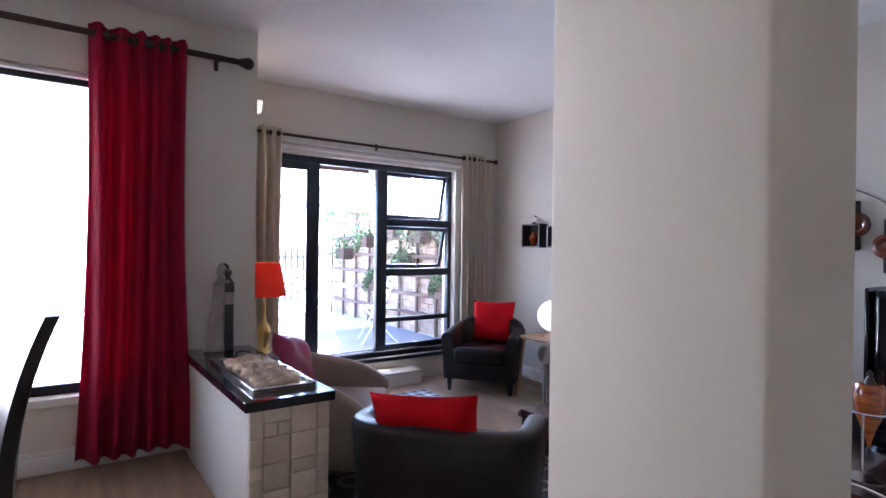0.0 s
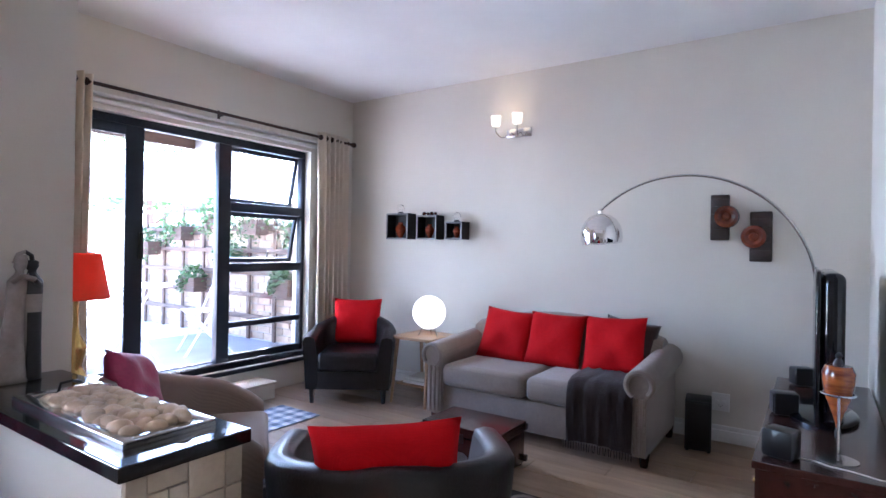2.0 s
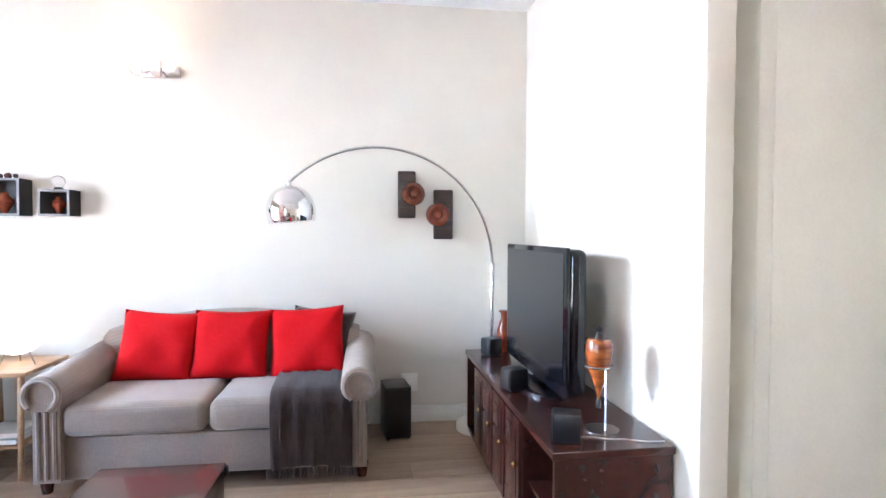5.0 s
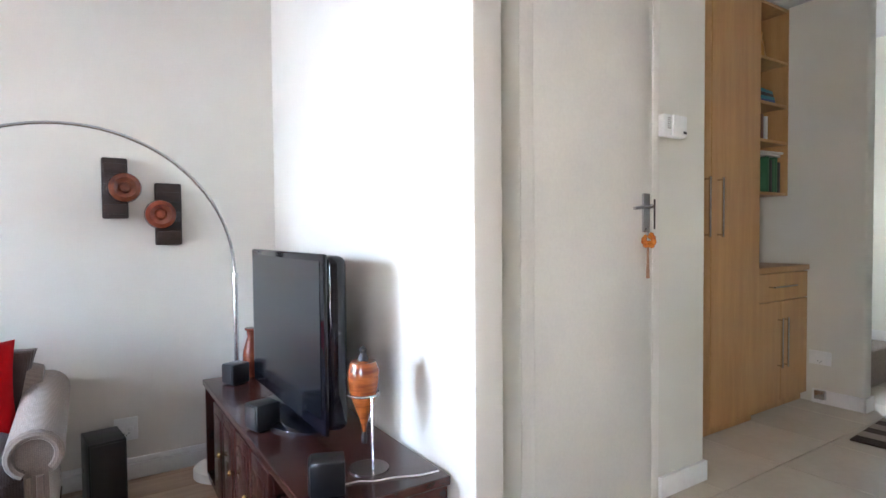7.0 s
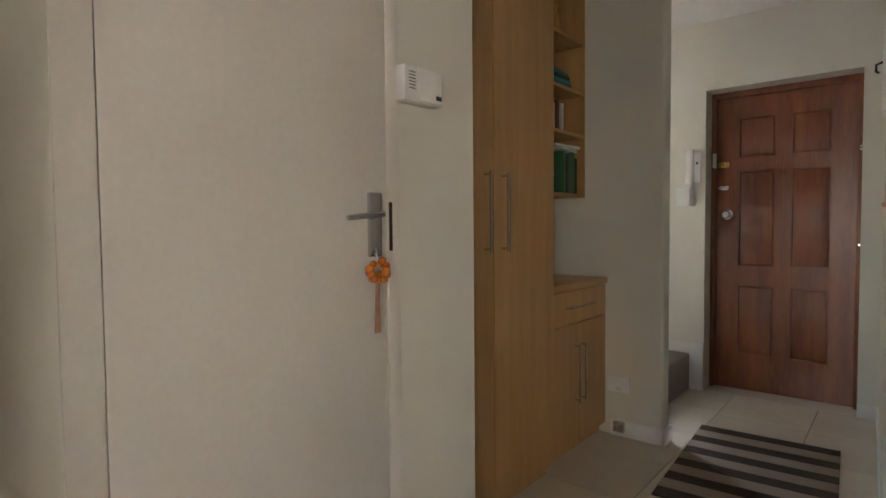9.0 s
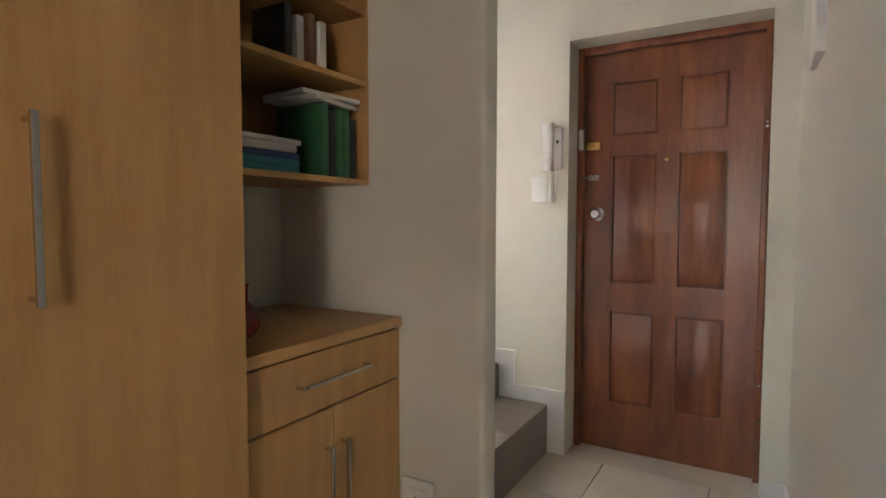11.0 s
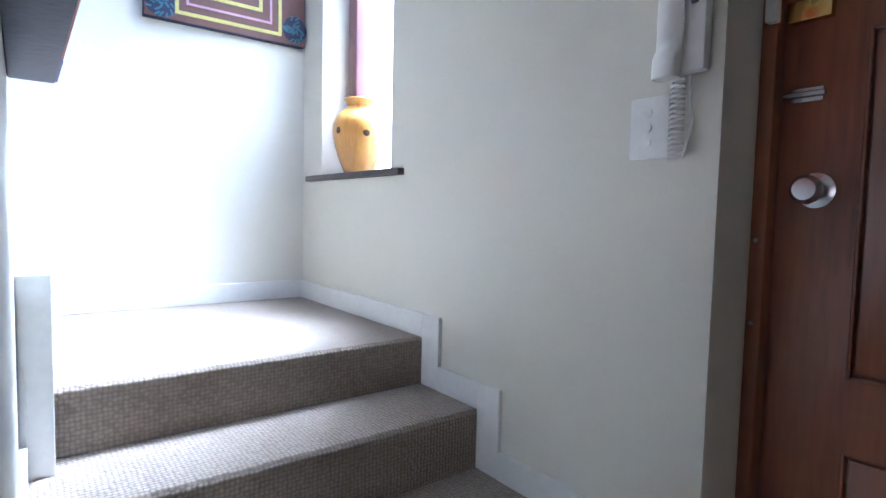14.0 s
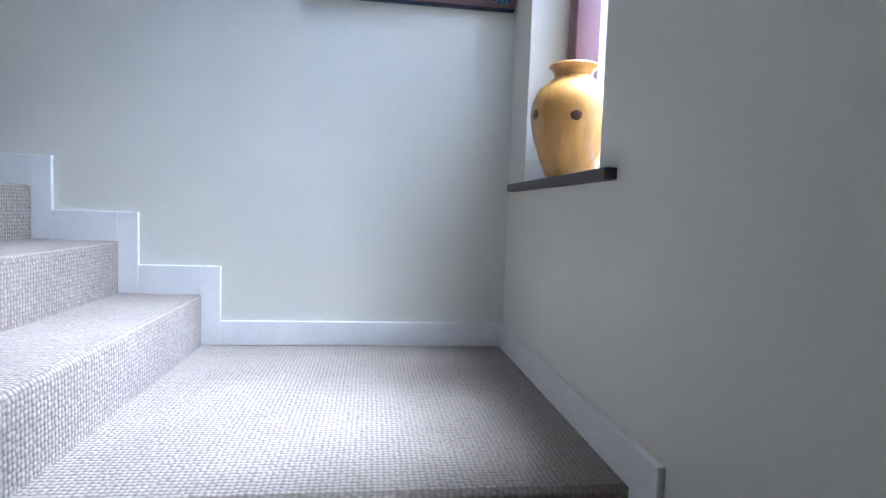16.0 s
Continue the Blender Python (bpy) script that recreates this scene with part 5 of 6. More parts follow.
for a, b in cols:
    for c, d in rws:
        bm = bmesh.new()
        bx(bm, a, b, ly - 0.032, ly - 0.014, c, d)
        bx(bm, a + 0.011, b - 0.011, ly - 0.016, ly - 0.004, c + 0.011, d - 0.011, bev=0.004, seg=2)
        for q in ((a, a + 0.006, c, d), (b - 0.006, b, c, d), (a + 0.006, b - 0.006, c, c + 0.006), (a + 0.006, b - 0.006, d - 0.006, d)):
            bx(bm, q[0], q[1], ly - 0.016, ly - 0.001, q[2], q[3], bev=0.002)
        part("panel", bm, FRONTDOOR, lf)
for q in ((1.8875, 1.914, 0, 2.058), (2.711, 2.7415, 0, 2.058), (1.914, 2.711, 2.020, 2.058)):
    part("frame", box(q[0], q[1], -4.07, -4.0, q[2], q[3], bev=0.004), FRONTDOOR, fd)
# unseen strips added behind the leaf to block outside light at its edges
for q in ((1.8885, 1.935, 0.0, 2.055), (2.68, 2.7405, 0.0, 2.055), (1.935, 2.68, 2.0, 2.055), (1.935, 2.68, 0.002, 0.05)):
    part("light_seal_strip", box(q[0], q[1], -4.105, -4.082, q[2], q[3]), FRONTDOOR, fd)
part("night_latch", box(2.627, 2.704, ly, ly + 0.022, 1.545, 1.585, bev=0.003), BRASS, lf, "brass night latch")
part("latch_keeper", box(2.706, 2.727, -4.0, -3.975, 1.545, 1.645, bev=0.003), WHITEPLASTIC, fd)
bm = bmesh.new()
cyl(bm, (2.632, ly + 0.012, 1.406), (2.705, ly + 0.012, 1.406), 0.006)
bx(bm, 2.637, 2.700, ly, ly + 0.006, 1.392, 1.420, bev=0.002)
part("barrel_bolt", bm, STEEL, lf)
bm = bmesh.new()
lathe(bm, [(0.034, 0.0), (0.034, 0.006), (0.014, 0.010), (0.013, 0.03), (0.026, 0.04), (0.028, 0.055), (0.02, 0.066), (0.0, 0.067)], seg=24)
bm.transform(Matrix.Translation((2.640, ly, 1.220)) @ Matrix.Rotation(radians(-90), 4, "X"))
part("knob", bm, STEEL, lf, "round steel door knob")
part("peephole", cyl(bmesh.new(), (2.311, ly, 1.481), (2.311, ly + 0.006, 1.481), 0.008), BRASS, lf)
for zz in (1.60, 1.62, 1.02, 0.45, 0.28, 0.62):
    part("screw", cyl(bmesh.new(), (1.90, -4.001, zz), (1.90, -3.995, zz), 0.006, seg=8), STEEL, fd)
for zz in (0.4, 0.95, 1.12):
    part("screw", cyl(bmesh.new(), (2.727, -4.001, zz), (2.727, -3.995, zz), 0.005, seg=8), STEEL, fd)

ic = thing("intercom_handset", "white intercom handset with coiled cord on wall", "intercom", at=(2.815, SY, 1.545))
part("cradle", box(2.767, 2.850, SY, SY + 0.028, 1.440, 1.645, bev=0.006), WHITEPLASTIC, ic)
bm = bmesh.new()
secs = []
for k in range(13):
    f = k / 12
    d = 0.03 + 0.028 * (1 if f < 0.22 or f > 0.78 else 0.55)
    z = 1.430 + 0.235 * f
    secs.append([bm.verts.new(v) for v in ((2.810, SY + 0.028, z), (2.857, SY + 0.028, z), (2.860, SY + d - 0.008, z), (2.853, SY + d, z), (2.814, SY + d, z), (2.807, SY + d - 0.008, z))])
for p, q in zip(secs, secs[1:]):
    for k in range(6):
        bm.faces.new((p[k], p[(k + 1) % 6], q[(k + 1) % 6], q[k]))
bm.faces.new(secs[0]), bm.faces.new(secs[-1][::-1])
part("handset", bm, WHITEPLASTIC, ic, smooth=50)
part("button", box(2.783, 2.795, SY + 0.028, SY + 0.032, 1.565, 1.580), BLACKPLASTIC, ic)
bm = bmesh.new()
pts = [(2.820 - 0.012 * math.cos(k * 0.7), SY + 0.02 + 0.012 * math.sin(k * 0.7), 1.430 - 0.0011 * k) for k in range(140)]
tube(bm, pts, 0.0028, seg=6)
tube(bm, [(2.805, SY + 0.02, 1.277), (2.793, SY + 0.012, 1.345), (2.800, SY + 0.015, 1.435)], 0.0028, seg=6)
part("coiled_cord", bm, WHITEPLASTIC, ic)
sp = thing("switch_plate", "white three-gang light switch plate", "light switch", at=(2.886, SY, 1.345))
part("plate", box(2.842, 2.930, SY, SY + 0.011, 1.282, 1.408, bev=0.004), WHITEPLASTIC, sp)
for k in range(3):
    part("rocker", cyl(bmesh.new(), (2.886, SY + 0.010, 1.315 + k * 0.03), (2.886, SY + 0.016, 1.315 + k * 0.03), 0.009, seg=14), WHITEPLASTIC, sp)
db = thing("key_cabinet", "flat white key cabinet on the hall wall", "cabinet", at=(1.77, -3.3, 1.9))
part("case", box(1.745, 1.785, -3.42, -3.18, 1.69, 2.14, bev=0.003), WHITEPLASTIC, db)
part("hook", tube(bmesh.new(), [(1.785, -3.19, 1.92), (1.81, -3.19, 1.91), (1.81, -3.19, 1.88), (1.798, -3.19, 1.87)], 0.006), BRONZE, db)
wd = thing("side_door", "closed cream hall door with chrome handle", "door", kind="structure", at=(1.68, -1.4, 0))
wl = part("leaf", box(1.655, 1.692, -1.77, -1.03, 0.006, 2.03, bev=0.003), DOORWHITE, wd)
for a, b in ((-1.80, -1.772), (-1.028, -1.0)):
    part("frame", box(1.63, 1.708, a, b, 0, 2.06, bev=0.004), DOORWHITE, wd)
hp = part("handle_plate", box(1.692, 1.699, -1.742, -1.702, 1.105, 1.245, bev=0.003), CHROME, wl)
part("lever", tube(bmesh.new(), [(1.697, -1.722, 1.205), (1.728, -1.722, 1.205), (1.734, -1.71, 1.205), (1.732, -1.60, 1.202)], 0.009, taper=0.007), CHROME, hp)

# hall rug
DKR = mat("dark_brown_rug_stripe", (0.055, 0.036, 0.028), 0.95, fine=220, bump=0.5)
LTR = mat("beige_rug_stripe", (0.33, 0.27, 0.22), 0.95, fine=220, bump=0.5)
hr = thing("striped_rug", "brown and beige striped hall rug on tiles", "rug", m=pose(2.205, -2.645, 0.0, 0, 0, 3.5))
for k in range(11):
    y = -0.495 + 0.09 * k
    bm = box(-0.322, 0.322, y, y + 0.09, 0.001, 0.011 + 0.002 * (k % 2), bev=0.002, seg=1)
    part("stripe", bm, DKR if k % 2 == 0 else LTR, hr)

# ---- stairs ----
sts = thing("staircase", "carpeted stairs with quarter landing, taupe loop pile", "stairs", kind="structure", at=(3.6, -3.36, 0))
RX = (2.83, 3.10, 3.39, 3.67)
TREAD = (0.0, 0.250, 0.428, 0.602, 0.757)      # floor, three treads, landing
RISE, RUN, FLIGHT = 0.166, 0.25, -2.858        # second flight


def step(parent, name, x0, x1, y0, y1, z0, z1):
    return part(name, box(x0, x1, y0, y1, z0, z1, bev=0.018, seg=4), CARPET, parent, smooth=60)


for i in range(3):
    step(sts, "step", RX[i], RX[i + 1] + 0.05, SY + 0.001, PY0 - 0.001, -0.05, TREAD[i + 1])
step(sts, "landing", RX[3], SX - 0.001, SY + 0.001, -2.80, -0.05, TREAD[4])
for k in range(1, 8):
    y = FLIGHT + RUN * (k - 1)
    step(sts, "step", 3.62, SX - 0.001, y, y + 0.40, TREAD[4] + RISE * (k - 1) - 0.05, TREAD[4] + RISE * k)
t = 0.014


def stair_skirting(y0, y1):
    """The stepped board along the first flight, between the planes y0 and y1."""
    bm = bmesh.new()
    for i in range(4):
        x, top = RX[i] - 0.088, TREAD[i + 1] + 0.076
        bx(bm, x, RX[i] + 0.002, y0, y1, TREAD[i], top, bev=0.002)
        xe = RX[i + 1] - 0.088 if i < 3 else SX
        if y0 < -3 or i < 3:
            bx(bm, RX[i] + 0.002, xe, y0, y1, TREAD[i + 1] - 0.002, top, bev=0.002)
    return bm


setting("baseboard", stair_skirting(SY, SY + t), TRIM, "white stepped skirting along the stair wall", "skirting", smooth=None)
bm = bmesh.new()
bx(bm, SX - t, SX, SY + t, FLIGHT - 0.058, TREAD[4], TREAD[4] + 0.08, bev=0.002)
for k in range(6):
    y, z = FLIGHT + RUN * k, TREAD[4] + RISE * k
    bx(bm, SX - t, SX, y - 0.058, y + 0.002, z, z + RISE + 0.092, bev=0.002)
    bx(bm, SX - t, SX, y + 0.002, y + RUN - 0.058, z + RISE - 0.002, z + RISE + 0.092, bev=0.002)
setting("baseboard", bm, TRIM, "white stepped skirting up the second flight", "skirting", smooth=None)
bm = stair_skirting(PY0 - t, PY0)
bx(bm, RX[3] - 0.086, 3.628, FLIGHT - 0.004, PY0, TREAD[3] - 0.01, 1.02, bev=0.003)
bx(bm, 3.615, 3.628, PY0, -2.69, TREAD[4], 1.02, bev=0.003)
setting("baseboard", bm, TRIM, "white stepped skirting and cap on the pier wall", "skirting", smooth=None)

# stair window, sill, vase
MAUVE = mat("mauve_brown_frame_paint", (0.20, 0.10, 0.11), 0.45, fine=60, bump=0.04)
DSILL = mat("dark_slate_sill", (0.075, 0.062, 0.058), 0.5, scale=8, fine=70, bump=0.12)
swn = thing("stair_window", "tall narrow stair window with mauve frame", "window", kind="structure", at=(4.2, -4.02, 1.31))
for q in ((3.90, 3.935, 1.31, 3.3), (4.435, 4.465, 1.31, 3.3), (3.935, 4.435, 1.31, 1.34), (3.935, 4.435, 3.27, 3.3)):
    part("window_frame", box(q[0], q[1], -4.06, -4.01, q[2], q[3], bev=0.003), WHITEPAINT, swn)
part("mullion", box(4.352, 4.424, -4.0305, -3.960, 1.34, 3.27, bev=0.004), MAUVE, swn, "mauve painted mullion")
p = part("pane", box(3.935, 4.435, -4.037, -4.033, 1.34, 3.27), GLASS, swn)
p.visible_shadow = False
part("window_sill", box(3.815, 4.58, -4.0, -3.832, 1.288, 1.312, bev=0.003), DSILL, swn)
wv = thing("wooden_vase", "turned yellow wood vase with dark knots on sill", "vase", at=(4.235, -3.915, 1.312))
bm = bmesh.new()
vp = [(0.046, 0.0), (0.052, 0.01), (0.066, 0.05), (0.082, 0.11), (0.090, 0.165), (0.088, 0.20), (0.074, 0.235), (0.050, 0.258), (0.040, 0.27), (0.044, 0.285), (0.054, 0.296), (0.052, 0.30), (0.036, 0.292), (0.03, 0.27), (0.0, 0.26)]
lathe(bm, vp, (4.235, -3.915, 1.312), seg=40, sx=1.2, sy=1.2)
part("body", bm, YELLOWWOOD, wv)
KNOT = mat("dark_wood_knot", (0.07, 0.02, 0.01), 0.35, scale=20, fine=60, bump=0.05)
for a, z in ((166, 0.155), (101, 0.165), (300, 0.20)):
    bm = bmesh.new()
    lathe(bm, [(0.0, 0.003), (0.009, 0.0025), (0.0145, 0.0), (0.0, -0.004)], seg=14)
    q = radians(a)
    bm.transform(Matrix.Translation((4.235 + 0.1065 * math.cos(q), -3.915 + 0.1065 * math.sin(q), 1.312 + z)) @ Matrix.Rotation(q, 4, "Z") @ Matrix.Rotation(radians(88), 4, "Y"))
    part("knot", bm, KNOT, wv)

# paintings
PB, PY, PP, PT, PK = [mat("paint_%s" % n, c, 0.55, scale=14, fine=60, bump=0.15, col2=tuple(v * 0.75 for v in c)) for n, c in (("brown", (0.13, 0.055, 0.04)), ("yellow", (0.55, 0.50, 0.13)), ("pink", (0.50, 0.28, 0.33)), ("teal", (0.03, 0.14, 0.19)), ("navy", (0.012, 0.018, 0.05)))]
pa = thing("maze_painting", "canvas of nested brown and yellow squares", "painting", at=(SX, -3.52, 2.2))
pya, pyb, pza, pzb = -3.848, -3.20, 1.887, 2.62
part("canvas", box(SX - 0.03, SX, pya, pyb, pza, pzb, bev=0.003), PK, pa)
part("ground", box(SX - 0.0325, SX - 0.0295, pya + 0.004, pyb - 0.004, pza + 0.004, pzb - 0.004), PB, pa)
for k in range(7):
    e = 0.03 + 0.042 * k
    mt = (PY, PP, PY, PP)[k % 4]
    a, b, c, d = pya + e + 0.08, pyb - e - 0.08, pza + e, pzb - e
    if b - a < 0.05: break
    w = 0.014 if k % 2 == 0 else 0.009
    bm = bmesh.new()
    for q in ((a, b, c, c + w), (a, b, d - w, d), (a, a + w, c + w, d - w), (b - w, b, c + w, d - w)):
        bx(bm, SX - 0.0355, SX - 0.032, *q)
    part("painted_square", bm, mt, pa)
rp = random.Random(5)
for cy, cz in ((pya + 0.05, pza + 0.07), (pyb - 0.06, pza + 0.06), (pya + 0.05, pzb - 0.07), (pyb - 0.05, pzb - 0.07)):
    bm = bmesh.new()
    lathe(bm, [(0.0, 0.0), (0.055, 0.0), (0.055, 0.003), (0.0, 0.003)], seg=16)
    bm.transform(Matrix.Translation((SX - 0.0325, cy, cz)) @ Matrix.Rotation(radians(-90), 4, "Y"))
    disc = part("corner_flower", bm, PK, pa)
    bm = bmesh.new()
    for k in range(26):
        a, r = rp.uniform(0, 6.28), rp.uniform(0.008, 0.052)
        mm = pose(SX - 0.037, cy + r * math.cos(a), cz + r * math.sin(a)) @ Matrix.Rotation(a + 0.6, 4, "X")
        bx(bm, -0.001, 0.001, -0.011, 0.011, -0.0035, 0.0035, m=mm)
    part("petals", bm, PT, disc)
pb2 = thing("bright_painting", "thick canvas with salmon, blue and green fields", "painting", at=(3.1, -2.86, 1.7))
SALMON, VIOLET, LEAFGREEN, INKBLUE = [mat("paint_" + n, c, 0.55, scale=12, fine=60, bump=0.15, col2=tuple(v * 0.7 for v in c)) for n, c in (("salmon", (0.46, 0.085, 0.055)), ("violet_blue", (0.10, 0.13, 0.42)), ("leaf_green", (0.22, 0.45, 0.16)), ("ink_blue", (0.035, 0.04, 0.085)))]
part("canvas", box(2.86, 3.41, PY0 - 0.066, PY0 - 0.0005, 1.368, 2.02, bev=0.003), INKBLUE, pb2, "ink blue painted edge")
part("end_field", box(2.8575, 2.8605, PY0 - 0.064, PY0 - 0.002, 1.43, 2.01), SALMON, pb2, "salmon painted edge")
for nm, mt, q in (("salmon_field", SALMON, (2.862, 3.235, 1.374, 1.86)), ("blue_field", VIOLET, (3.235, 3.408, 1.371, 1.60)), ("green_field", LEAFGREEN, (3.235, 3.408, 1.60, 1.86)), ("upper_salmon_field", SALMON, (2.862, 3.408, 1.86, 2.016))):
    part(nm, box(q[0], q[1], PY0 - 0.069, PY0 - 0.0655, q[2], q[3]), mt, pb2)

# ---- outside ----
PAVE = mat("pale_paving", (0.60, 0.57, 0.53), 0.8, col2=(0.52, 0.49, 0.46), scale=2, fine=40, bump=0.2, random_amount=0.08)
BRICK = mat("pale_brown_brick", (0.50, 0.36, 0.26), 0.85, col2=(0.40, 0.28, 0.20), scale=9, fine=60, bump=0.25, random_amount=0.18)
MORTAR = mat("pale_mortar", (0.36, 0.33, 0.30), 0.95, fine=120, bump=0.2)
TIMBER = mat("dark_garden_timber", (0.13, 0.075, 0.05), 0.7, col2=(0.08, 0.045, 0.03), scale=4, fine=40, stretch=(1, 1, 6), bump=0.15)
LEAF = mat("garden_leaf", (0.09, 0.16, 0.045), 0.5, col2=(0.05, 0.10, 0.025), scale=6, fine=40, bump=0.05, random_amount=0.2)
WEATHERED = mat("weathered_grey_timber", (0.27, 0.255, 0.25), 0.8, col2=(0.21, 0.20, 0.20), scale=4, fine=40, stretch=(1, 6, 1), bump=0.15)
FENCEPAINT = mat("grey_fence_paint", (0.07, 0.072, 0.078), 0.6, fine=60, bump=0.05)
# near paving is darker than the ground: the terrace's shade put into colour
SHADETERRACE = mat("shade_grey_terrace_paving", (0.26, 0.245, 0.25), 0.75, col2=(0.21, 0.195, 0.20), scale=2, fine=40, bump=0.2)
setting("pavement", box(-2.5, 4.6, WY + 0.23, 6.9, -0.05, -0.024), SHADETERRACE, "paved terrace outside the sliding door, coloured grey for shade", "pavement")
setting("ground", box(-250, 250, WY + 0.22, 400, -0.6, -0.03), PAVE, "pale paved ground of the terrace and beyond", "ground")


def leaves(bm, c, r, n, size, rnd, flat=0.8):
    for _ in range(n):
        a, b, q = rnd.uniform(0, 6.28), rnd.uniform(-1, 1), rnd.random() ** 0.5
        s = math.sqrt(1 - b * b)
        p = Vector(c) + Vector((r * q * s * math.cos(a), r * q * s * math.sin(a), r * q * b * flat))
        mm = Matrix.Translation(p) @ Euler((rnd.uniform(0, 6), rnd.uniform(0, 6), rnd.uniform(0, 6))).to_matrix().to_4x4()
        l = size * rnd.uniform(0.6, 1.3)
        vs = [bm.verts.new(mm @ Vector(v)) for v in ((0, -l, 0), (l * 0.45, 0, l * 0.12), (0, l, 0), (-l * 0.45, 0, l * 0.12))]
        bm.faces.new(vs)


ro = random.Random(21)
bw = thing("garden_wall", "red-brown brick terrace wall with trellis", "garden wall", kind="structure", at=(4.7, 6.8, -0.03))
part("mortar_core", box(4.66, 4.84, 4.55, 9.0, -0.03, 1.33), MORTAR, bw)
bmesh_brick = box(-0.011, 0.011, -0.107, 0.107, -0.036, 0.036, bev=0.003, seg=1)
brick_mesh = bpy.data.meshes.new("brick")
bmesh_brick.to_mesh(brick_mesh)
bmesh_brick.free()
brick_mesh.materials.append(BRICK)
rest = bmesh.new()
count = 0
for j in range(16):
    for i in range(20):
        y = 4.67 + i * 0.225 + (0.1125 if j % 2 else 0)
        if y > 8.9: continue
        z = 0.015 + j * 0.084
        if y < 8.6 and count < 290:
            o = new("brick", brick_mesh)
            o.parent = bw
            o.location = (4.655 - 4.7 + ro.uniform(-0.002, 0.002), y - 6.8, z + 0.03)
            count += 1
        else:
            bx(rest, 4.644, 4.666, y - 0.107, y + 0.107, z - 0.036, z + 0.036)
tagged(part("brick_rest", rest, BRICK, bw), kind="stuff")
part("coping", box(4.62, 4.88, 4.55, 9.0, 1.33, 1.38, bev=0.008), PAVE, bw)
tl2 = thing("trellis", "dark timber trellis against the brick wall", "trellis", at=(4.58, 6.8, -0.03))
for i in range(10):
    part("upright", box(4.585, 4.61, 4.70 + i * 0.47, 4.75 + i * 0.47, -0.03, 1.62, bev=0.003), TIMBER, tl2)
for j in range(6):
    part("slat", box(4.56, 4.585, 4.60, 9.0, 0.22 + j * 0.26, 0.272 + j * 0.26, bev=0.003), TIMBER, tl2)
for k, (y, z, r) in enumerate(((5.35, 0.55, 0.12), (6.3, 0.78, 0.16), (7.1, 0.5, 0.13), (5.1, 1.12, 0.2), (5.9, 1.22, 0.26), (7.4, 1.15, 0.2), (8.2, 0.95, 0.22), (6.6, 1.3, 0.2))):
    pl = thing("planter_box", "dark timber planter with trailing green plants", "planter", at=(4.46, y, z), group="trellis planters")
    for q in range(3):
        for a in (4.38, 4.545):
            part("board", box(a, a + 0.015, y - 0.16, y + 0.16, z + q * 0.06, z + q * 0.06 + 0.05), TIMBER, pl)
    for b in (y - 0.16, y + 0.145):
        part("end_board", box(4.396, 4.544, b, b + 0.015, z, z + 0.17), TIMBER, pl)
    part("soil", box(4.397, 4.543, y - 0.143, y + 0.143, z - 0.01, z + 0.12), TIMBER, pl, "dark soil")
    bm = bmesh.new()
    leaves(bm, (4.46, y, z + 0.2), r + 0.06, 260, 0.03, ro)
    leaves(bm, (4.40, y + 0.08, z + 0.08), r * 0.8, 120, 0.028, ro, 1.2)
    tagged(part("foliage", bm, LEAF, pl, "loose green foliage", smooth=None))
tb = thing("bistro_table", "white round folding garden table on terrace", "garden table", m=pose(3.15, 5.95, -0.03))
part("tabletop", lathe(bmesh.new(), [(0.0, 0.70), (0.33, 0.70), (0.34, 0.71), (0.33, 0.722), (0.0, 0.722)], seg=32), WHITEPAINT, tb)
for a in (0.5, 2.07, 3.64, 5.21):
    part("leg", tube(bmesh.new(), [(0.27 * math.cos(a), 0.27 * math.sin(a), 0), (0.0, 0.0, 0.36), (-0.2 * math.cos(a), -0.2 * math.sin(a), 0.70)], 0.010, seg=8), WHITEPAINT, tb)


def garden_chair(m):
    c = thing("garden_chair", "white slatted folding garden chair on terrace", "garden chair", m, group="garden chairs")
    for s in (-0.2, 0.2):
        part("leg", tube(bmesh.new(), [(s, -0.22, 0), (s, 0.02, 0.43), (s, 0.20, 0.86)], 0.011, seg=8), WHITEPAINT, c)
        part("leg", tube(bmesh.new(), [(s * 0.9, 0.24, 0), (s * 0.9, -0.18, 0.44)], 0.011, seg=8), WHITEPAINT, c)
    for k in range(6):
        part("seat_slat", box(-0.2, 0.2, -0.19 + k * 0.068, -0.14 + k * 0.068, 0.435, 0.447, bev=0.003), WHITEPAINT, c)
    for k in range(3):
        part("back_slat", box(-0.2, 0.2, 0.10 + k * 0.034, 0.112 + k * 0.034, 0.60 + k * 0.085, 0.655 + k * 0.085, bev=0.003), WHITEPAINT, c)
    return c


g0 = garden_chair(pose(3.78, 5.75, -0.03, 0, 0, 250))
copy_thing(g0, pose(3.05, 6.75, -0.03, 0, 0, 10))
copy_thing(g0, pose(2.45, 5.75, -0.03, 0, 0, 100))
rf = thing("terrace_roof", "timber eave over the terrace with dark rafters", "roof", kind="structure", at=(1.5, 5.2, 2.2))
part("deck", box(-2.6, 3.72, WY + 0.22, 5.55, 2.15, 2.21), TIMBER, rf)
for k in range(9):
    part("rafter", box(-2.3 + k * 0.62, -2.24 + k * 0.62, WY + 0.22, 5.55, 2.05, 2.15, bev=0.004), TIMBER, rf)
# unseen deck over the dining window, added to keep direct sun off its floor
part("deck", box(-2.6, 1.28, NY + 0.24, WY + 0.22, 2.15, 2.21), TIMBER, rf)
part("fascia", box(-2.6, 3.72, 5.55, 5.59, 2.02, 2.21), TIMBER, rf)
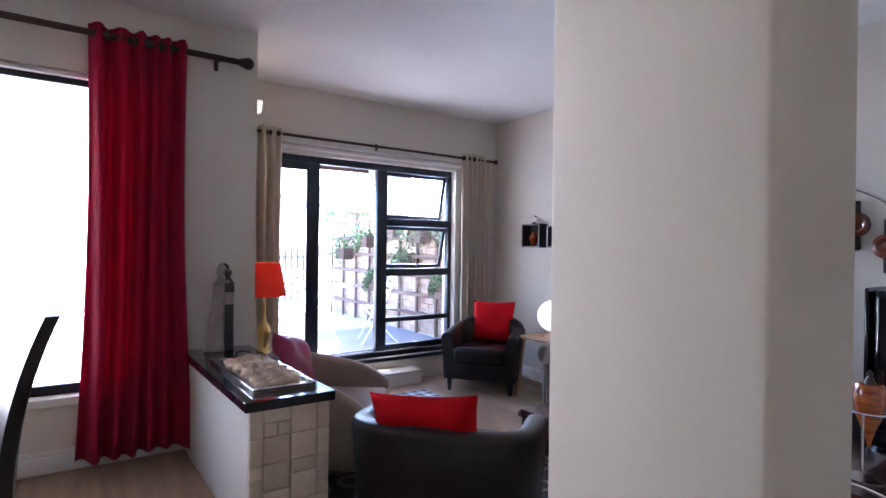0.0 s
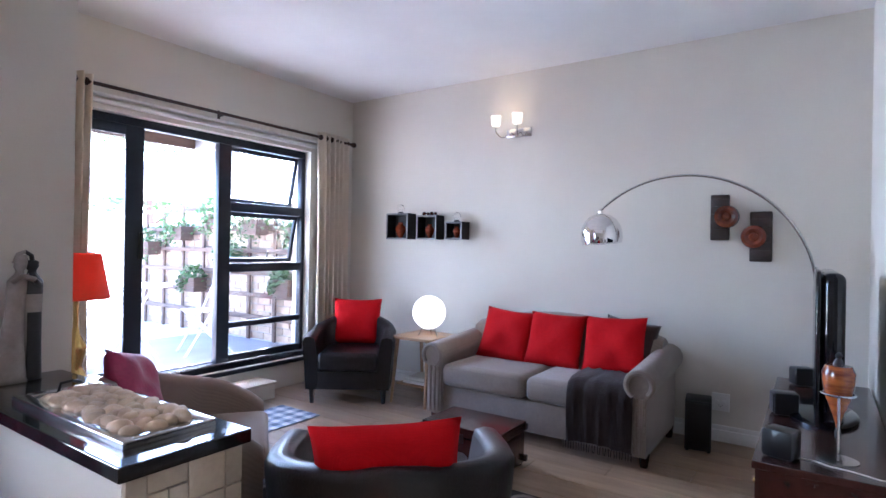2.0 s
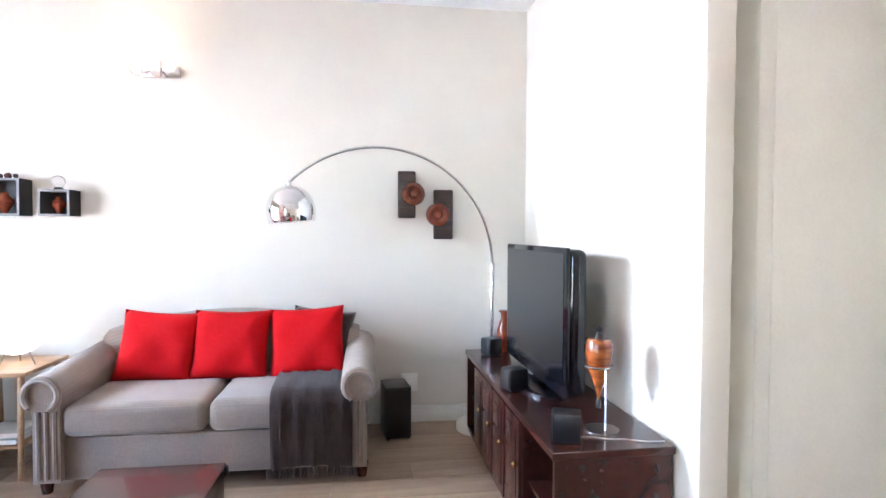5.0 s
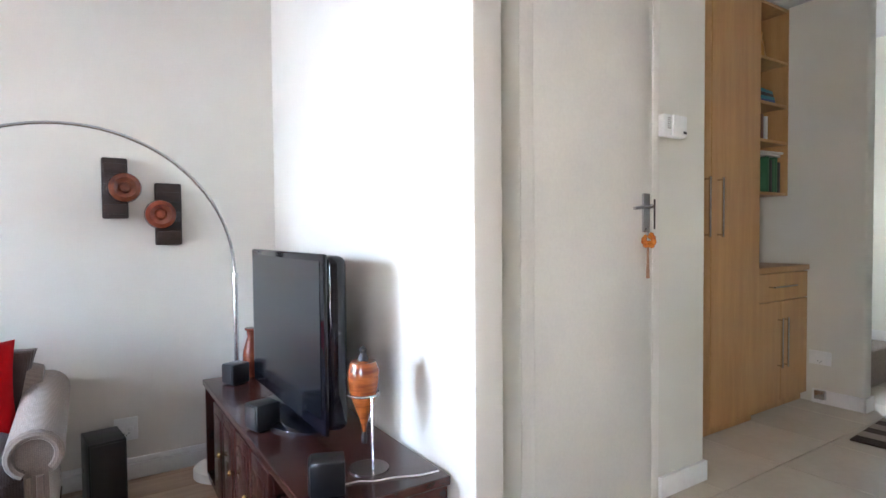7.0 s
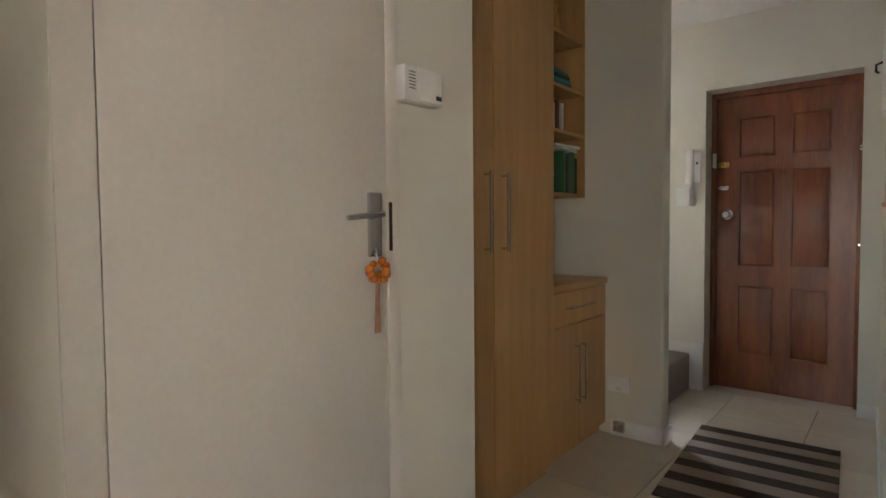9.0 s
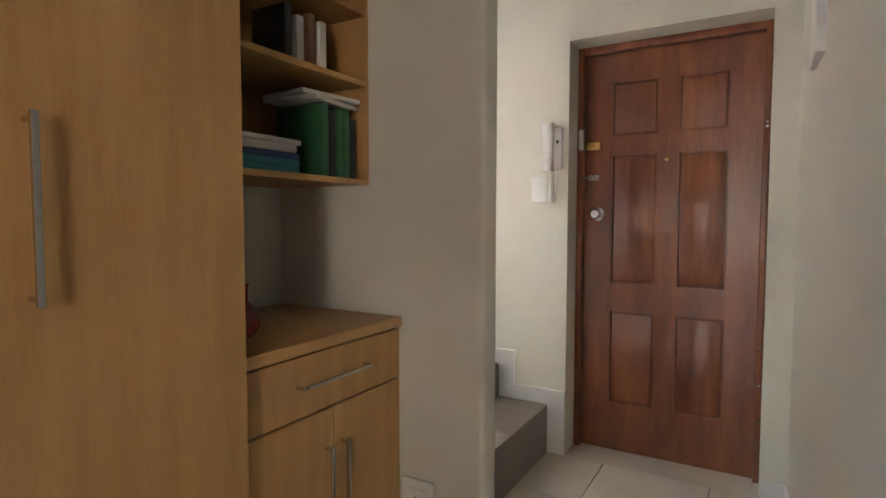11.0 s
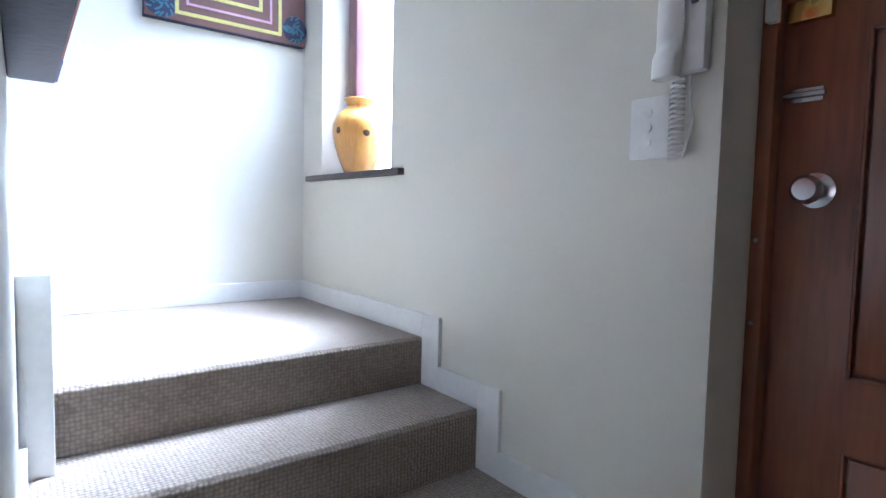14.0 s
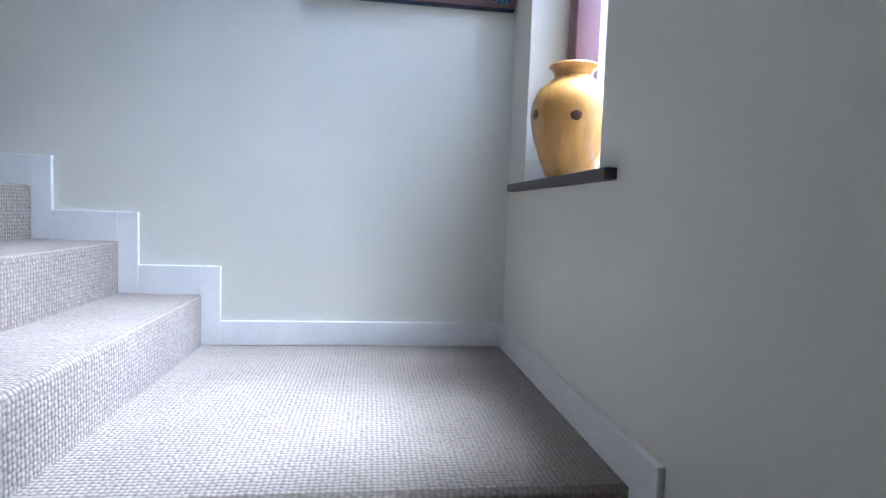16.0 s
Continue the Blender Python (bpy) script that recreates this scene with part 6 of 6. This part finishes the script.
part("verge_beam", box(3.52, 3.62, WY + 0.22, 5.55, 1.99, 2.12, bev=0.006), WEATHERED, rf, "pale weathered end beam")
pg = thing("pergola", "pale weathered timber pergola beyond the brick wall", "pergola", kind="structure", at=(5.9, 9.2, 2.1))
for k in range(9):
    part("slat", box(4.50 + k * 0.38, 4.62 + k * 0.38, 6.4, 12.3, 2.15, 2.27, bev=0.004), WEATHERED, pg)
for y in (6.5, 11.9):
    part("beam", box(4.40, 7.75, y, y + 0.09, 2.0, 2.15, bev=0.005), WEATHERED, pg)
for x, y in ((5.05, 6.5), (7.5, 6.5), (6.0, 11.9), (7.5, 11.9)):
    part("post", box(x, x + 0.09, y, y + 0.09, -0.03, 2.0, bev=0.005), WEATHERED, pg)
fn = thing("palisade_fence", "grey palisade fence beyond the terrace", "fence", kind="structure", at=(-1, 10.5, -0.03))
for k in range(110):
    x = -9 + k * 0.125
    part("pale", box(x, x + 0.05, 10.48, 10.50, 0.0, 1.12, bev=0.004, seg=1), FENCEPAINT, fn)
for z in (0.25, 0.9):
    part("rail", box(-9, 4.8, 10.50, 10.54, z, z + 0.05), FENCEPAINT, fn)
for x, y, h, r in ((8.6, 16, 4.4, 1.9), (-8.5, 17, 5.2, 2.2), (12.5, 15, 4.0, 1.8)):
    tr = thing("garden_tree", "leafy green garden tree beyond the fence", "tree", at=(x, y, -0.03), group="garden trees")
    bm = bmesh.new()
    tube(bm, [(x, y, -0.05), (x + 0.06, y, h * 0.3), (x - 0.04, y + 0.05, h * 0.6), (x, y, h * 0.85)], 0.14, seg=10, taper=0.03)
    for a in range(6):
        q = a * 1.05
        tube(bm, [(x, y, h * (0.35 + 0.06 * a)), (x + r * 0.4 * math.cos(q), y + r * 0.4 * math.sin(q), h * (0.5 + 0.06 * a)), (x + r * 0.75 * math.cos(q), y + r * 0.75 * math.sin(q), h * (0.58 + 0.07 * a))], 0.05, seg=6, taper=0.012)
    part("trunk", bm, TIMBER, tr)
    bm = bmesh.new()
    for a in range(16):
        q = ro.uniform(0, 6.28)
        rr = r * ro.uniform(0.2, 0.85)
        leaves(bm, (x + rr * math.cos(q), y + rr * math.sin(q), h * ro.uniform(0.5, 1.0)), r * ro.uniform(0.25, 0.42), 260, 0.075, ro)
    part("crown", bm, LEAF, tr, smooth=None)

# ---- floor pieces ----
planks = bpy.data.objects["floor_living"]
rp = random.Random(9)
shared = {}


def piece(name, w, l, h, material, parent, x, y, z, bev=0.0015):
    key = (name, round(w, 3), round(l, 3))
    if key not in shared:
        bm = box(-w / 2, w / 2, -l / 2, l / 2, -h, 0, bev=bev, seg=1)
        me = bpy.data.meshes.new(name)
        bm.to_mesh(me)
        bm.free()
        me.materials.append(material)
        shared[key] = me
    o = new(name, shared[key])
    o.parent = parent
    o.location = (x, y, z)
    return o


W = 0.19
i = 0
x = 1.15
while x < LX - 0.01:
    w = min(W, LX - x)
    y = TY - rp.choice((0.0, 0.4, 0.8))
    while y < WY - 0.01:
        a, b = max(y, TY), min(y + 1.2, WY)
        if b - a > 0.02:
            piece("plank", w - 0.0015, round(b - a, 3) - 0.0015, 0.011, WOODFLOOR, planks, x + w / 2, (a + b) / 2, LF)
        y += 1.2
    x += W
tilesp = bpy.data.objects["floor_hall"]
T = 0.47
for i in range(-4, 4):
    for j in range(-2, 7):
        a, b = max(1.20, 2.545 + i * T), min(3.5, 2.545 + (i + 1) * T)
        c, d = max(SY - 0.24, -1.54 - (j + 1) * T), min(TY - 0.001, -1.54 - j * T)
        if b - a > 0.03 and d - c > 0.03:
            piece("floor_tile", round(b - a, 3) - 0.004, round(d - c, 3) - 0.004, 0.008, TILE, tilesp, (a + b) / 2, (c + d) / 2, 0.0)
